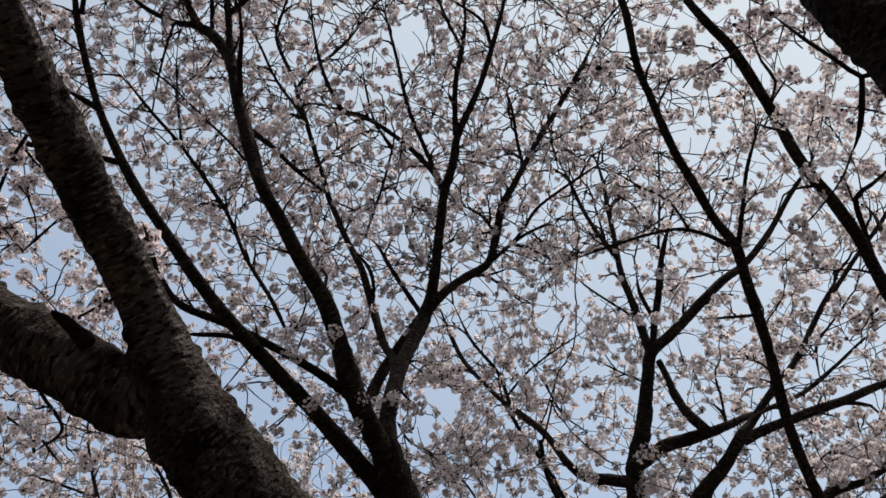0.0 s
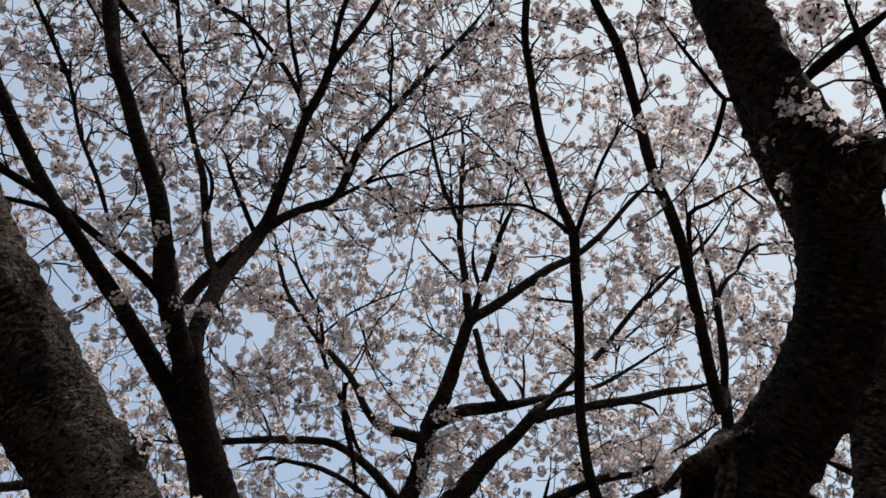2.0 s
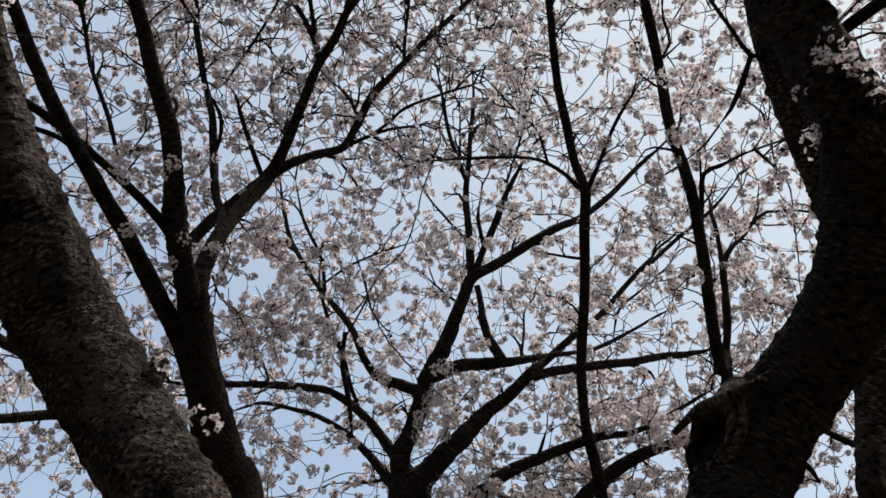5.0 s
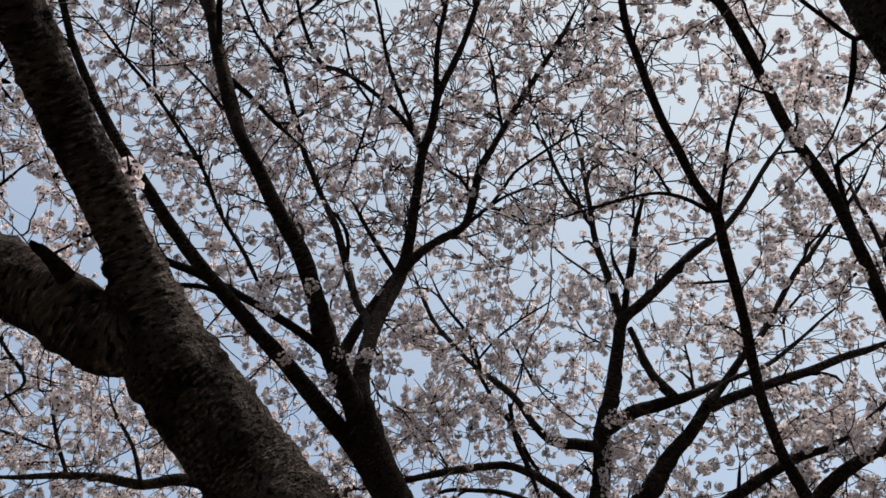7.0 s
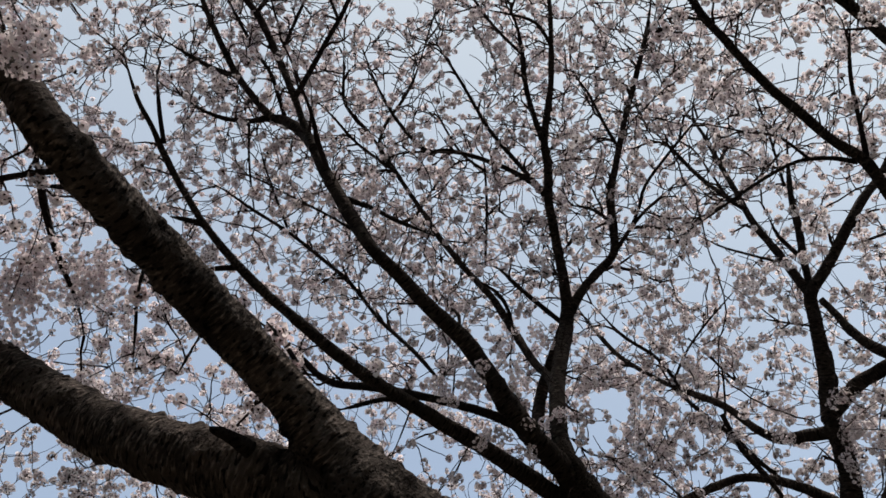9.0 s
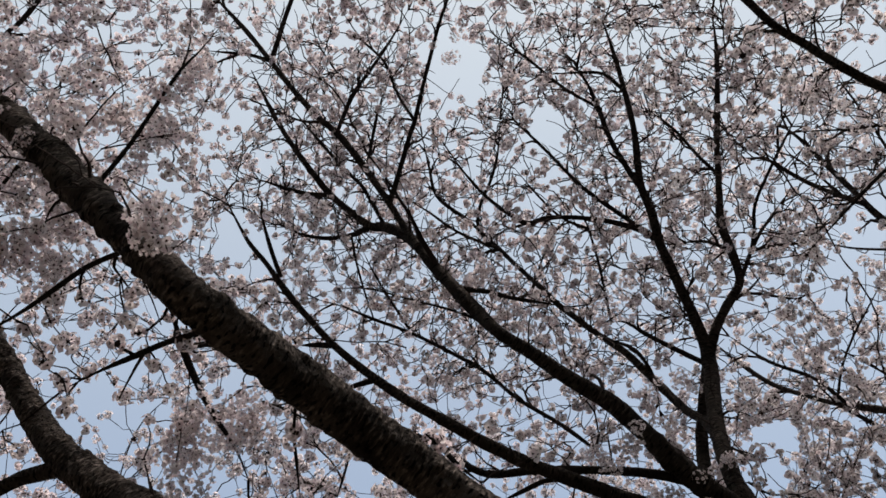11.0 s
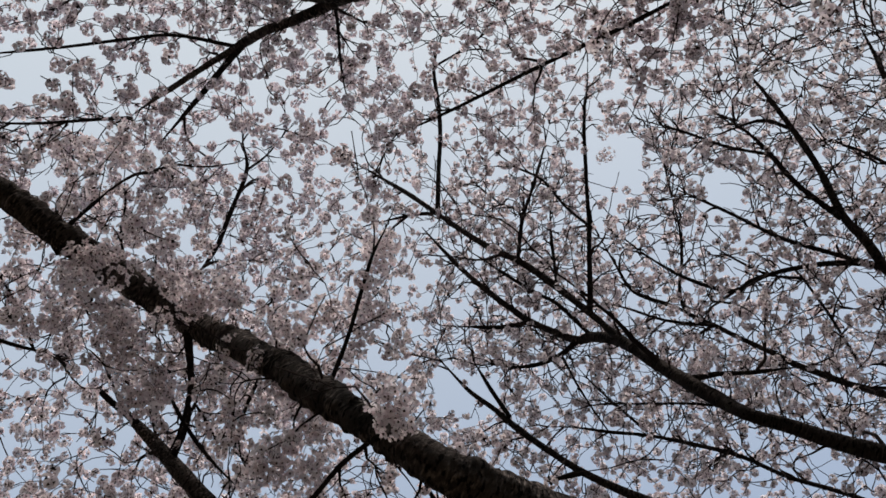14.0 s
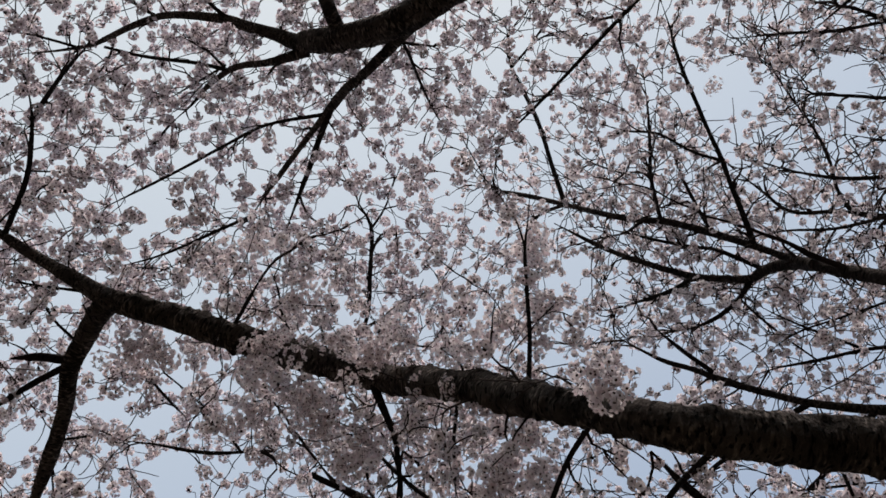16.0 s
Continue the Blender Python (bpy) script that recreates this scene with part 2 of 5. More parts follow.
def limb(tree, kind, rows, label=""):
    """One stem of a tree as a part of its own; its nodes go on record for the twigs."""
    rows = np.array(rows, float)
    if kind in ("branch", "limb") and rows[0, 3] < rows[-1, 3]:
        rows = rows[::-1]
    big = rows[:, 3].max()
    fine = spline(rows, 0.011 if big > 0.05 and tree in "FR" else 0.03 if big > 0.05 else 0.03 if big > 0.015 else 0.05)
    if kind in ("branch", "limb"):      # stems run out thin, also at a root that nothing bears
        run = np.concatenate([[0], np.cumsum(np.linalg.norm(np.diff(fine[:, :3], axis=0), axis=1))])
        fade = min(0.3, 0.35 * run[-1])
        borne = [any((np.linalg.norm(k[:, :3] - rows[i, :3], axis=1) - k[:, 3]).min() < 0.07 for _, k, _ in NODES) for i in (0, -1)]
        if not borne[1]:
            fine[:, 3] *= np.clip((run[-1] - run) / fade, 0, 1) * 0.72 + 0.28
        if not borne[0] and rows[0, 2] > 1:
            fine[:, 3] *= np.clip(run / fade, 0, 1) * 0.75 + 0.25
    sides = 44 if big > 0.05 and tree in "FR" else 24 if big > 0.05 else 14 if big > 0.015 else 7
    v, t, uv = tube(fine, sides, 0.35 if kind == "stub" else 0.09 if big > 0.05 else 0.16 if big > 0.015 else 0.12, seed=len(NODES) * 3.7)
    end = np.zeros(len(t), int)
    if kind == "stub":      # torn, uneven end
        last = np.arange(len(v) - 2 - 3 * (sides + 1), len(v) - 2)
        for j in list(last) + [len(v) - 1]:
            q = Vector(v[j])
            v[j] += (rows[-1, :3] - rows[-2, :3]) * 0.9 * noise.noise(q * 45.0) + np.array(noise.noise_vector(q * 60.0)) * 0.006
        end[-sides:] = 1      # the broken end shows grey wood
    me = mesh_from(kind, v, t, [BRANCH if big < 0.03 else BARK if tree == "F" or (tree == "R" and kind != "trunk") else DARK_BARK, WOOD], end, smooth=True, uv=uv)
    ob = part(kind, me, TREES[tree], label)
    keep = spline(rows, 0.06)
    d = np.gradient(keep[:, :3], axis=0)
    d /= np.linalg.norm(d, axis=1)[:, None] + 1e-9
    NODES.append((tree, keep, d))
    STEMS.append((tree, kind, ob, keep[:, :3]))


limb("A", "trunk", [(.55, 4.6, -.05, .27), (.5, 4.5, .3, .2), (.4, 4.25, 1.6, .17), (.28, 4, 2.8, .16), (.165, 3.766, 3.741, .125), (.06, 3.651, 3.885, .106), (-.079, 3.484, 4.081, .088), (-.194, 3.314, 4.251, .077), (-.27, 3.164, 4.378, .074), (-.306, 3.057, 4.487, .06)])
limb("A", "limb", [(-.27, 3.127, 4.418, .049), (-.274, 3.117, 4.642, .043), (-.225, 3.158, 5.017, .042), (-.094, 3.185, 5.518, .041), (-.05, 3.012, 5.647, .031), (-.023, 2.824, 5.774, .028), (.002, 2.633, 5.891, .027), (.058, 2.457, 5.988, .025), (.084, 2.317, 6.059, .022), (.151, 2.166, 6.104, .021), (.217, 2.046, 6.193, .018), (.289, 1.85, 6.308, .015), (.355, 1.623, 6.422, .013), (.389, 1.446, 6.475, .007)])
limb("A", "limb", [(-.369, 3.454, 4.696, .038), (-.42, 3.443, 4.914, .036), (-.393, 3.446, 5.132, .036), (-.319, 3.398, 5.286, .035), (-.216, 3.319, 5.421, .033), (-.101, 3.178, 5.496, .031)])
limb("A", "branch", [(.073, 2.298, 6.04, .017), (.073, 2.048, 6.197, .015), (.124, 1.793, 6.337, .013), (.124, 1.597, 6.442, .01)])
limb("A", "branch", [(.282, 1.868, 6.298, .011), (.233, 1.739, 6.373, .01), (.102, 1.659, 6.43, .008), (-.013, 1.607, 6.473, .007)])
limb("A", "limb", [(-.094, 3.185, 5.518, .034), (.014, 3.13, 5.623, .029), (.128, 3.094, 5.708, .028), (.262, 3.058, 5.788, .026), (.302, 3.007, 5.84, .025), (.329, 2.911, 5.921, .025), (.367, 2.773, 6.023, .025), (.446, 2.649, 6.106, .02), (.514, 2.542, 6.176, .018), (.582, 2.432, 6.242, .017), (.681, 2.309, 6.342, .016), (.8, 2.142, 6.452, .015), (.882, 2.018, 6.541, .013), (.949, 1.861, 6.586, .009)])
limb("A", "branch", [(.262, 3.058, 5.788, .015), (.42, 2.972, 5.893, .012), (.543, 2.926, 5.968, .01), (.707, 2.878, 6.034, .007)])
limb("A", "branch", [(.42, 2.972, 5.893, .01), (.506, 2.902, 5.976, .01), (.583, 2.819, 6.064, .01), (.757, 2.714, 6.145, .009), (.942, 2.61, 6.214, .009), (1.085, 2.536, 6.267, .005)])
limb("A", "branch", [(.317, 2.887, 5.898, .012), (.25, 2.822, 5.964, .01), (.181, 2.792, 6.005, .008), (.084, 2.769, 6.042, .007)])
limb("A", "branch", [(.495, 2.573, 6.156, .012), (.458, 2.453, 6.264, .01), (.423, 2.282, 6.387, .009), (.364, 2.142, 6.492, .007)])
limb("A", "limb", [(-.278, 3.143, 4.356, .053), (-.377, 2.906, 4.417, .049), (-.441, 2.773, 4.514, .048), (-.497, 2.615, 4.622, .043), (-.555, 2.482, 4.716, .041), (-.617, 2.39, 4.773, .038), (-.687, 2.278, 4.836, .035), (-.761, 2.153, 4.918, .032), (-.839, 2.028, 4.991, .03), (-.912, 1.963, 5.176, .036), (-.985, 1.866, 5.38, .034), (-1.048, 1.781, 5.574, .03), (-1.118, 1.673, 5.857, .02), (-1.134, 1.553, 5.974, .019), (-1.182, 1.345, 6.215, .021), (-1.224, 1.173, 6.36, .02), (-1.284, 1.027, 6.46, .018), (-1.326, .851, 6.564, .017), (-1.375, .67, 6.738, .015), (-1.423, .481, 6.904, .015), (-1.485, .252, 7.061, .012), (-1.494, .105, 7.066, .009)])
limb("A", "branch", [(-1.065, 1.743, 5.656, .033), (-1.173, 1.75, 5.96, .032), (-1.282, 1.709, 6.114, .03), (-1.359, 1.674, 6.161, .025), (-1.42, 1.557, 6.227, .02), (-1.471, 1.425, 6.297, .02), (-1.494, 1.311, 6.365, .018), (-1.512, 1.16, 6.441, .017), (-1.532, 1.005, 6.561, .015), (-1.537, .855, 6.678, .014), (-1.524, .652, 6.803, .01)])
limb("A", "branch", [(-1.362, 1.679, 6.158, .02), (-1.482, 1.647, 6.132, .015), (-1.608, 1.571, 6.117, .013), (-1.7, 1.475, 6.117, .01), (-1.746, 1.401, 6.124, .007)])
limb("A", "branch", [(-1.454, 1.433, 6.272, .015), (-1.569, 1.338, 6.278, .013), (-1.649, 1.252, 6.289, .013), (-1.712, 1.17, 6.302, .01), (-1.765, 1.104, 6.313, .007)])
limb("A", "branch", [(-1.288, 1.717, 6.165, .013), (-1.285, 1.494, 6.291, .012), (-1.318, 1.399, 6.356, .01), (-1.36, 1.21, 6.442, .01), (-1.387, 1.043, 6.518, .008), (-1.413, .894, 6.584, .007)])
limb("A", "branch", [(-1.134, 1.553, 5.974, .016), (-.991, 1.453, 6.075, .014), (-.877, 1.368, 6.159, .013), (-.779, 1.302, 6.227, .013), (-.68, 1.218, 6.297, .011), (-.565, 1.127, 6.374, .011), (-.414, 1.005, 6.458, .01), (-.3, .928, 6.52, .008), (-.218, .901, 6.658, .008), (-.101, .814, 6.68, .006)])
limb("A", "branch", [(-.795, 1.321, 6.263, .01), (-.805, 1.176, 6.365, .008), (-.776, .995, 6.476, .008), (-.821, .834, 6.563, .007), (-.833, .654, 6.651, .005)])
limb("A", "branch", [(-1.375, .67, 6.738, .016), (-1.187, .534, 6.91, .014), (-1.01, .414, 7.064, .014), (-.862, .281, 7.171, .013), (-.725, .148, 7.269, .011), (-.567, .084, 7.357, .007), (-.36, .042, 7.374, .005)])
limb("A", "branch", [(-.73, .149, 7.308, .009), (-.585, .219, 7.352, .007), (-.444, .274, 7.395, .007), (-.265, .334, 7.431, .005)])
limb("A", "branch", [(-1.377, .661, 6.738, .012), (-1.464, .563, 6.762, .01), (-1.57, .478, 6.775, .008), (-1.671, .399, 6.786, .005)])
limb("A", "branch", [(-1.231, 1.157, 6.371, .013), (-1.052, 1.068, 6.547, .012), (-.888, 1.029, 6.691, .01), (-.717, .983, 6.831, .009), (-.544, .921, 6.966, .007)])
limb("A", "branch", [(-1.173, 1.384, 6.17, .011), (-1.095, 1.316, 6.331, .01), (-.995, 1.233, 6.503, .01), (-.933, 1.195, 6.632, .007)])
limb("A", "branch", [(-.944, 1.926, 5.361, .017), (-.87, 2.046, 5.432, .013), (-.794, 2.189, 5.488, .012), (-.684, 2.343, 5.538, .009), (-.58, 2.425, 5.506, .006)])
limb("A", "branch", [(-.248, 3.139, 4.839, .03), (-.28, 3.245, 5.135, .026), (-.354, 3.284, 5.352, .024), (-.433, 3.234, 5.631, .025), (-.502, 3.082, 5.79, .022), (-.6, 2.944, 5.926, .019), (-.666, 2.84, 6.037, .019), (-.708, 2.747, 6.083, .019), (-.734, 2.621, 6.104, .015), (-.801, 2.456, 6.235, .014), (-.845, 2.326, 6.317, .014), (-.891, 2.186, 6.399, .012), (-.812, 2.086, 6.493, .01), (-.676, 2.012, 6.58, .01), (-.556, 1.919, 6.667, .009), (-.434, 1.775, 6.765, .007)])
limb("A", "branch", [(-.128, 3.206, 5.501, .016), (-.224, 3.114, 5.61, .015), (-.326, 3.006, 5.722, .013), (-.402, 2.917, 5.817, .01), (-.49, 2.868, 5.841, .006)])
limb("A", "branch", [(.013, 2.612, 5.922, .02), (-.064, 2.51, 5.993, .017), (-.198, 2.393, 6.065, .015), (-.348, 2.294, 6.119, .013), (-.481, 2.225, 6.152, .013), (-.587, 2.198, 6.164, .015), (-.666, 2.108, 6.251, .012), (-.734, 1.959, 6.361, .01), (-.773, 1.778, 6.479, .008), (-.783, 1.627, 6.583, .007)])
limb("A", "branch", [(-.02, 2.554, 5.956, .015), (-.074, 2.47, 6.045, .013), (-.149, 2.338, 6.154, .014), (-.21, 2.218, 6.251, .012), (-.251, 2.08, 6.351, .01), (-.285, 1.956, 6.441, .01), (-.335, 1.799, 6.536, .008), (-.378, 1.656, 6.621, .007)])
limb("A", "branch", [(-.302, 2.402, 6.086, .01), (-.402, 2.293, 6.177, .008), (-.453, 2.157, 6.279, .007), (-.493, 1.957, 6.402, .005)])
limb("A", "limb", [(-.393, 2.873, 4.441, .026), (-.569, 2.786, 4.535, .022), (-.766, 2.697, 4.607, .02), (-1.021, 2.582, 4.672, .02), (-1.257, 2.522, 4.751, .018), (-1.38, 2.429, 4.882, .015), (-1.487, 2.346, 5.004, .012), (-1.618, 2.237, 5.125, .009)])
limb("A", "limb", [(-.069, 3.703, 3.988, .038), (-.146, 3.486, 4.114, .045), (-.287, 3.309, 4.263, .044), (-.46, 3.117, 4.377, .044), (-.608, 2.893, 4.416, .038), (-.719, 2.757, 4.452, .036), (-.854, 2.587, 4.501, .033), (-.965, 2.388, 4.5, .03), (-1.075, 2.205, 4.538, .028), (-1.162, 2.024, 4.569, .024), (-1.27, 1.873, 4.652, .022), (-1.349, 1.741, 4.726, .02), (-1.401, 1.639, 4.787, .018), (-1.442, 1.548, 4.843, .016), (-1.476, 1.454, 4.911, .015), (-1.505, 1.352, 4.979, .015), (-1.528, 1.236, 5.051, .015), (-1.543, 1.158, 5.114, .012), (-1.567, 1.047, 5.18, .011), (-1.567, .92, 5.256, .009), (-1.565, .839, 5.318, .008)])
limb("A", "branch", [(-1.511, 1.227, 5.062, .011), (-1.486, 1.106, 5.141, .01), (-1.448, .977, 5.222, .009)])
limb("A", "branch", [(-1.447, 1.549, 4.84, .015), (-1.493, 1.493, 4.815, .012), (-1.532, 1.444, 4.789, .01)])
limb("A", "branch", [(-1.371, 1.754, 4.745, .015), (-1.439, 1.715, 4.717, .012), (-1.481, 1.69, 4.692, .01)])
limb("A", "branch", [(-.872, 2.577, 4.518, .016), (-.979, 2.562, 4.56, .012), (-1.118, 2.563, 4.572, .011), (-1.245, 2.566, 4.581, .007)])
limb("A", "branch", [(-.786, 3.053, 4.993, .014), (-.954, 2.95, 5.304, .013), (-1.14, 2.852, 5.583, .012), (-1.242, 2.656, 5.727, .012), (-1.379, 2.467, 5.838, .012), (-1.517, 2.286, 5.93, .01), (-1.658, 2.129, 5.996, .01), (-1.781, 1.975, 6.057, .008), (-1.885, 1.872, 6.096, .007)])
limb("B", "trunk", [(1.45, 5.3, -.05, .275), (1.42, 5.25, .35, .215), (1.38, 5.1, 1.8, .189), (1.32, 4.9, 3.2, .172), (1.279, 4.707, 4.302, .155), (1.241, 4.576, 4.527, .138), (1.218, 4.487, 4.667, .106)])
limb("B", "limb", [(1.22, 4.545, 4.583, .076), (1.135, 4.461, 4.734, .065), (1.174, 4.343, 4.877, .056), (1.191, 4.224, 5.017, .054), (1.194, 4.116, 5.141, .052), (1.247, 3.972, 5.278, .049), (1.271, 3.832, 5.411, .044), (1.292, 3.714, 5.514, .04), (1.314, 3.606, 5.602, .038), (1.421, 3.506, 5.65, .034), (1.52, 3.406, 5.695, .032), (1.63, 3.284, 5.748, .03), (1.773, 3.222, 5.866, .028), (1.924, 3.17, 5.967, .024), (2.088, 3.037, 6.11, .02), (2.235, 2.858, 6.276, .016), (2.366, 2.731, 6.409, .014), (2.427, 2.589, 6.452, .01)])
limb("B", "limb", [(1.317, 3.614, 5.595, .034), (1.286, 3.563, 5.739, .028), (1.244, 3.473, 5.911, .025), (1.181, 3.351, 6.104, .022), (1.153, 3.212, 6.299, .018), (1.126, 3.097, 6.469, .016), (1.093, 2.943, 6.655, .015), (1.04, 2.824, 6.816, .012)])
limb("B", "branch", [(1.162, 3.278, 6.161, .019), (1.054, 3.199, 6.331, .015), (.96, 3.108, 6.499, .014), (.861, 2.959, 6.692, .012), (.777, 2.85, 6.85, .008)])
limb("B", "branch", [(1.323, 3.589, 5.615, .022), (1.358, 3.49, 5.792, .022), (1.407, 3.381, 5.965, .025), (1.438, 3.283, 6.127, .019), (1.49, 3.173, 6.283, .015), (1.56, 3.02, 6.453, .01)])
limb("B", "branch", [(1.35, 3.472, 5.769, .015), (1.263, 3.347, 5.893, .013), (1.241, 3.237, 5.98, .009)])
limb("B", "limb", [(1.194, 4.13, 5.125, .045), (1.333, 3.94, 5.123, .041), (1.488, 3.847, 5.114, .039), (1.639, 3.752, 5.101, .03), (1.834, 3.744, 5.194, .02), (2.035, 3.732, 5.276, .015), (2.305, 3.812, 5.482, .015), (2.476, 3.628, 5.534, .011), (2.611, 3.465, 5.58, .009), (2.761, 3.305, 5.601, .007)])
limb("B", "branch", [(1.555, 3.751, 5.086, .035), (1.464, 3.724, 5.208, .03), (1.411, 3.683, 5.324, .025), (1.381, 3.642, 5.426, .022), (1.343, 3.601, 5.528, .02)])
limb("B", "limb", [(1.214, 4.186, 5.054, .043), (1.046, 4.2, 5.094, .037), (.896, 4.209, 5.126, .032), (.784, 4.168, 5.199, .025), (.687, 4.101, 5.33, .022), (.6, 4.066, 5.418, .023), (.509, 4.042, 5.492, .021), (.396, 4.008, 5.575, .015), (.274, 3.979, 5.717, .015), (.138, 3.919, 5.881, .015), (.036, 3.813, 6.073, .015), (-.038, 3.706, 6.253, .011)])
limb("B", "limb", [(1.143, 4.479, 4.707, .039), (.941, 4.413, 4.887, .031), (.773, 4.382, 4.995, .027), (.616, 4.376, 5.058, .025), (.475, 4.403, 5.071, .025), (.268, 4.446, 5.065, .025), (.067, 4.49, 5.045, .022), (-.065, 4.521, 5.03, .02), (-.294, 4.542, 4.992, .016), (-.491, 4.542, 4.973, .014)])
limb("B", "limb", [(1.16, 4.563, 4.58, .042), (1.084, 4.575, 4.659, .034), (.959, 4.565, 4.781, .027), (.795, 4.555, 4.904, .02), (.601, 4.567, 4.994, .017), (.418, 4.603, 5.037, .015), (.238, 4.645, 5.063, .014), (.112, 4.718, 5.037, .013), (.015, 4.787, 5.011, .009)])
limb("B", "limb", [(1.263, 4.522, 4.598, .083), (1.378, 4.353, 4.724, .067), (1.473, 4.205, 4.816, .058), (1.565, 4.052, 4.905, .047), (1.642, 3.867, 4.92, .039), (1.706, 3.661, 4.954, .034), (1.792, 3.629, 5.045, .025), (1.926, 3.518, 5.181, .022), (2.04, 3.45, 5.279, .02), (2.16, 3.371, 5.424, .018), (2.275, 3.272, 5.579, .017), (2.399, 3.191, 5.708, .015), (2.541, 3.019, 5.837, .014), (2.704, 2.808, 5.962, .013), (2.819, 2.581, 6.109, .009)])
limb("B", "branch", [(1.718, 3.673, 4.936, .034), (1.844, 3.629, 4.98, .029), (1.98, 3.588, 5.01, .028), (2.145, 3.526, 5.038, .028), (2.31, 3.462, 5.059, .026), (2.47, 3.385, 5.087, .023), (2.604, 3.335, 5.101, .021), (2.734, 3.273, 5.124, .014), (2.839, 3.183, 5.119, .009)])
limb("B", "branch", [(.618, 4.088, 5.319, .014), (.652, 4.202, 5.139, .016), (.734, 4.293, 4.961, .018), (.797, 4.379, 4.781, .016), (.815, 4.405, 4.741, .01)])
limb("B", "branch", [(.396, 4.008, 5.575, .011), (.528, 4.123, 5.37, .015), (.638, 4.183, 5.213, .014), (.743, 4.298, 5.058, .014), (.799, 4.341, 4.993, .011)])
limb("D", "trunk", [(1.1, 4.6, -.05, .107), (1.12, 4.55, 1, .082), (1.25, 4.2, 2.8, .061), (1.364, 3.901, 3.982, .048), (1.439, 3.759, 4.15, .039), (1.534, 3.668, 4.22, .034)])
limb("D", "limb", [(1.534, 3.668, 4.22, .034), (1.693, 3.571, 4.284, .03), (1.852, 3.47, 4.34, .028), (1.975, 3.402, 4.369, .023), (2.1, 3.343, 4.379, .017), (2.228, 3.247, 4.421, .015), (2.361, 3.092, 4.477, .014), (2.467, 2.959, 4.521, .009)])
limb("D", "limb", [(1.12, 4.5, 1.3, .058), (1.6, 4.05, 3, .047), (1.853, 3.692, 3.968, .042), (1.977, 3.499, 4.141, .039), (2.065, 3.393, 4.206, .037), (2.158, 3.304, 4.241, .032), (2.274, 3.2, 4.264, .026), (2.384, 3.087, 4.294, .019), (2.523, 2.892, 4.372, .013)])
limb("D", "branch", [(1.654, 3.576, 4.267, .011), (1.664, 3.519, 4.333, .009), (1.671, 3.468, 4.391, .006)])
limb("D", "branch", [(2.572, 3.078, 4.126, .02), (2.777, 2.928, 4.078, .02), (2.86, 2.927, 3.982, .022)])
limb("D", "branch", [(2.781, 2.787, 4.223, .014), (2.87, 2.757, 4.156, .017), (2.955, 2.722, 4.093, .017), (3.071, 2.645, 4.031, .014)])
limb("N", "limb", [(2.3, 4.1, -.05, .1), (2.28, 4.05, .4, .07), (2.15, 3.8, 2.2, .045), (1.916, 3.428, 3.713, .033), (1.781, 3.204, 3.95, .03), (1.688, 3.09, 4.073, .027), (1.633, 2.998, 4.132, .024), (1.564, 2.857, 4.246, .024), (1.51, 2.703, 4.351, .026), (1.464, 2.562, 4.43, .024), (1.409, 2.423, 4.503, .024), (1.342, 2.265, 4.586, .024), (1.284, 2.122, 4.645, .024), (1.185, 2.016, 4.709, .02), (1.101, 1.895, 4.771, .02), (1.014, 1.775, 4.824, .019), (.944, 1.656, 4.885, .018), (.881, 1.535, 4.937, .017), (.82, 1.416, 4.982, .016), (.766, 1.22, 5.102, .016), (.702, 1.107, 5.184, .014), (.654, .979, 5.262, .01), (.578, .798, 5.325, .007)])
limb("N", "branch", [(1.294, 2.106, 4.651, .013), (1.314, 2.01, 4.733, .01), (1.329, 1.901, 4.82, .009), (1.347, 1.835, 4.878, .009), (1.379, 1.737, 4.943, .008), (1.409, 1.629, 4.98, .005)])
limb("N", "branch", [(1.26, 2.123, 4.655, .012), (1.188, 2.11, 4.713, .01), (1.107, 2.111, 4.763, .009), (1.033, 2.131, 4.797, .008), (.914, 2.184, 4.821, .008), (.795, 2.243, 4.835, .008), (.676, 2.303, 4.844, .007), (.552, 2.351, 4.837, .004)])
limb("N", "limb", [(2.42, 3.95, -.05, .09), (2.38, 3.9, .5, .06), (2.2, 3.55, 1.9, .045), (2.103, 2.537, 3.998, .028), (2.02, 2.436, 4.05, .027), (1.929, 2.314, 4.106, .027), (1.833, 2.171, 4.174, .026), (1.678, 1.965, 4.144, .025), (1.63, 1.876, 4.283, .024), (1.567, 1.794, 4.309, .024), (1.483, 1.699, 4.354, .024), (1.39, 1.606, 4.364, .021), (1.299, 1.501, 4.374, .022), (1.231, 1.402, 4.426, .02), (1.159, 1.305, 4.473, .02), (1.099, 1.228, 4.518, .02), (1.04, 1.16, 4.556, .018), (.968, 1.1, 4.593, .017), (.886, 1.023, 4.627, .015), (.819, .947, 4.727, .012), (.744, .854, 4.831, .007)])
limb("R", "branch", [(1.729, 1.994, 4.296, .013), (1.669, 1.862, 4.386, .012), (1.625, 1.75, 4.446, .011), (1.673, 1.69, 4.452, .008), (1.733, 1.61, 4.458, .007), (1.763, 1.57, 4.46, .006), (1.775, 1.478, 4.497, .005)])
limb("R", "branch", [(1.765, 1.575, 4.456, .007), (1.815, 1.585, 4.419, .006), (1.876, 1.597, 4.372, .005)])
limb("R", "branch", [(1.228, 1.395, 4.53, .008), (1.261, 1.323, 4.591, .007), (1.223, 1.275, 4.67, .006), (1.184, 1.195, 4.76, .005)])
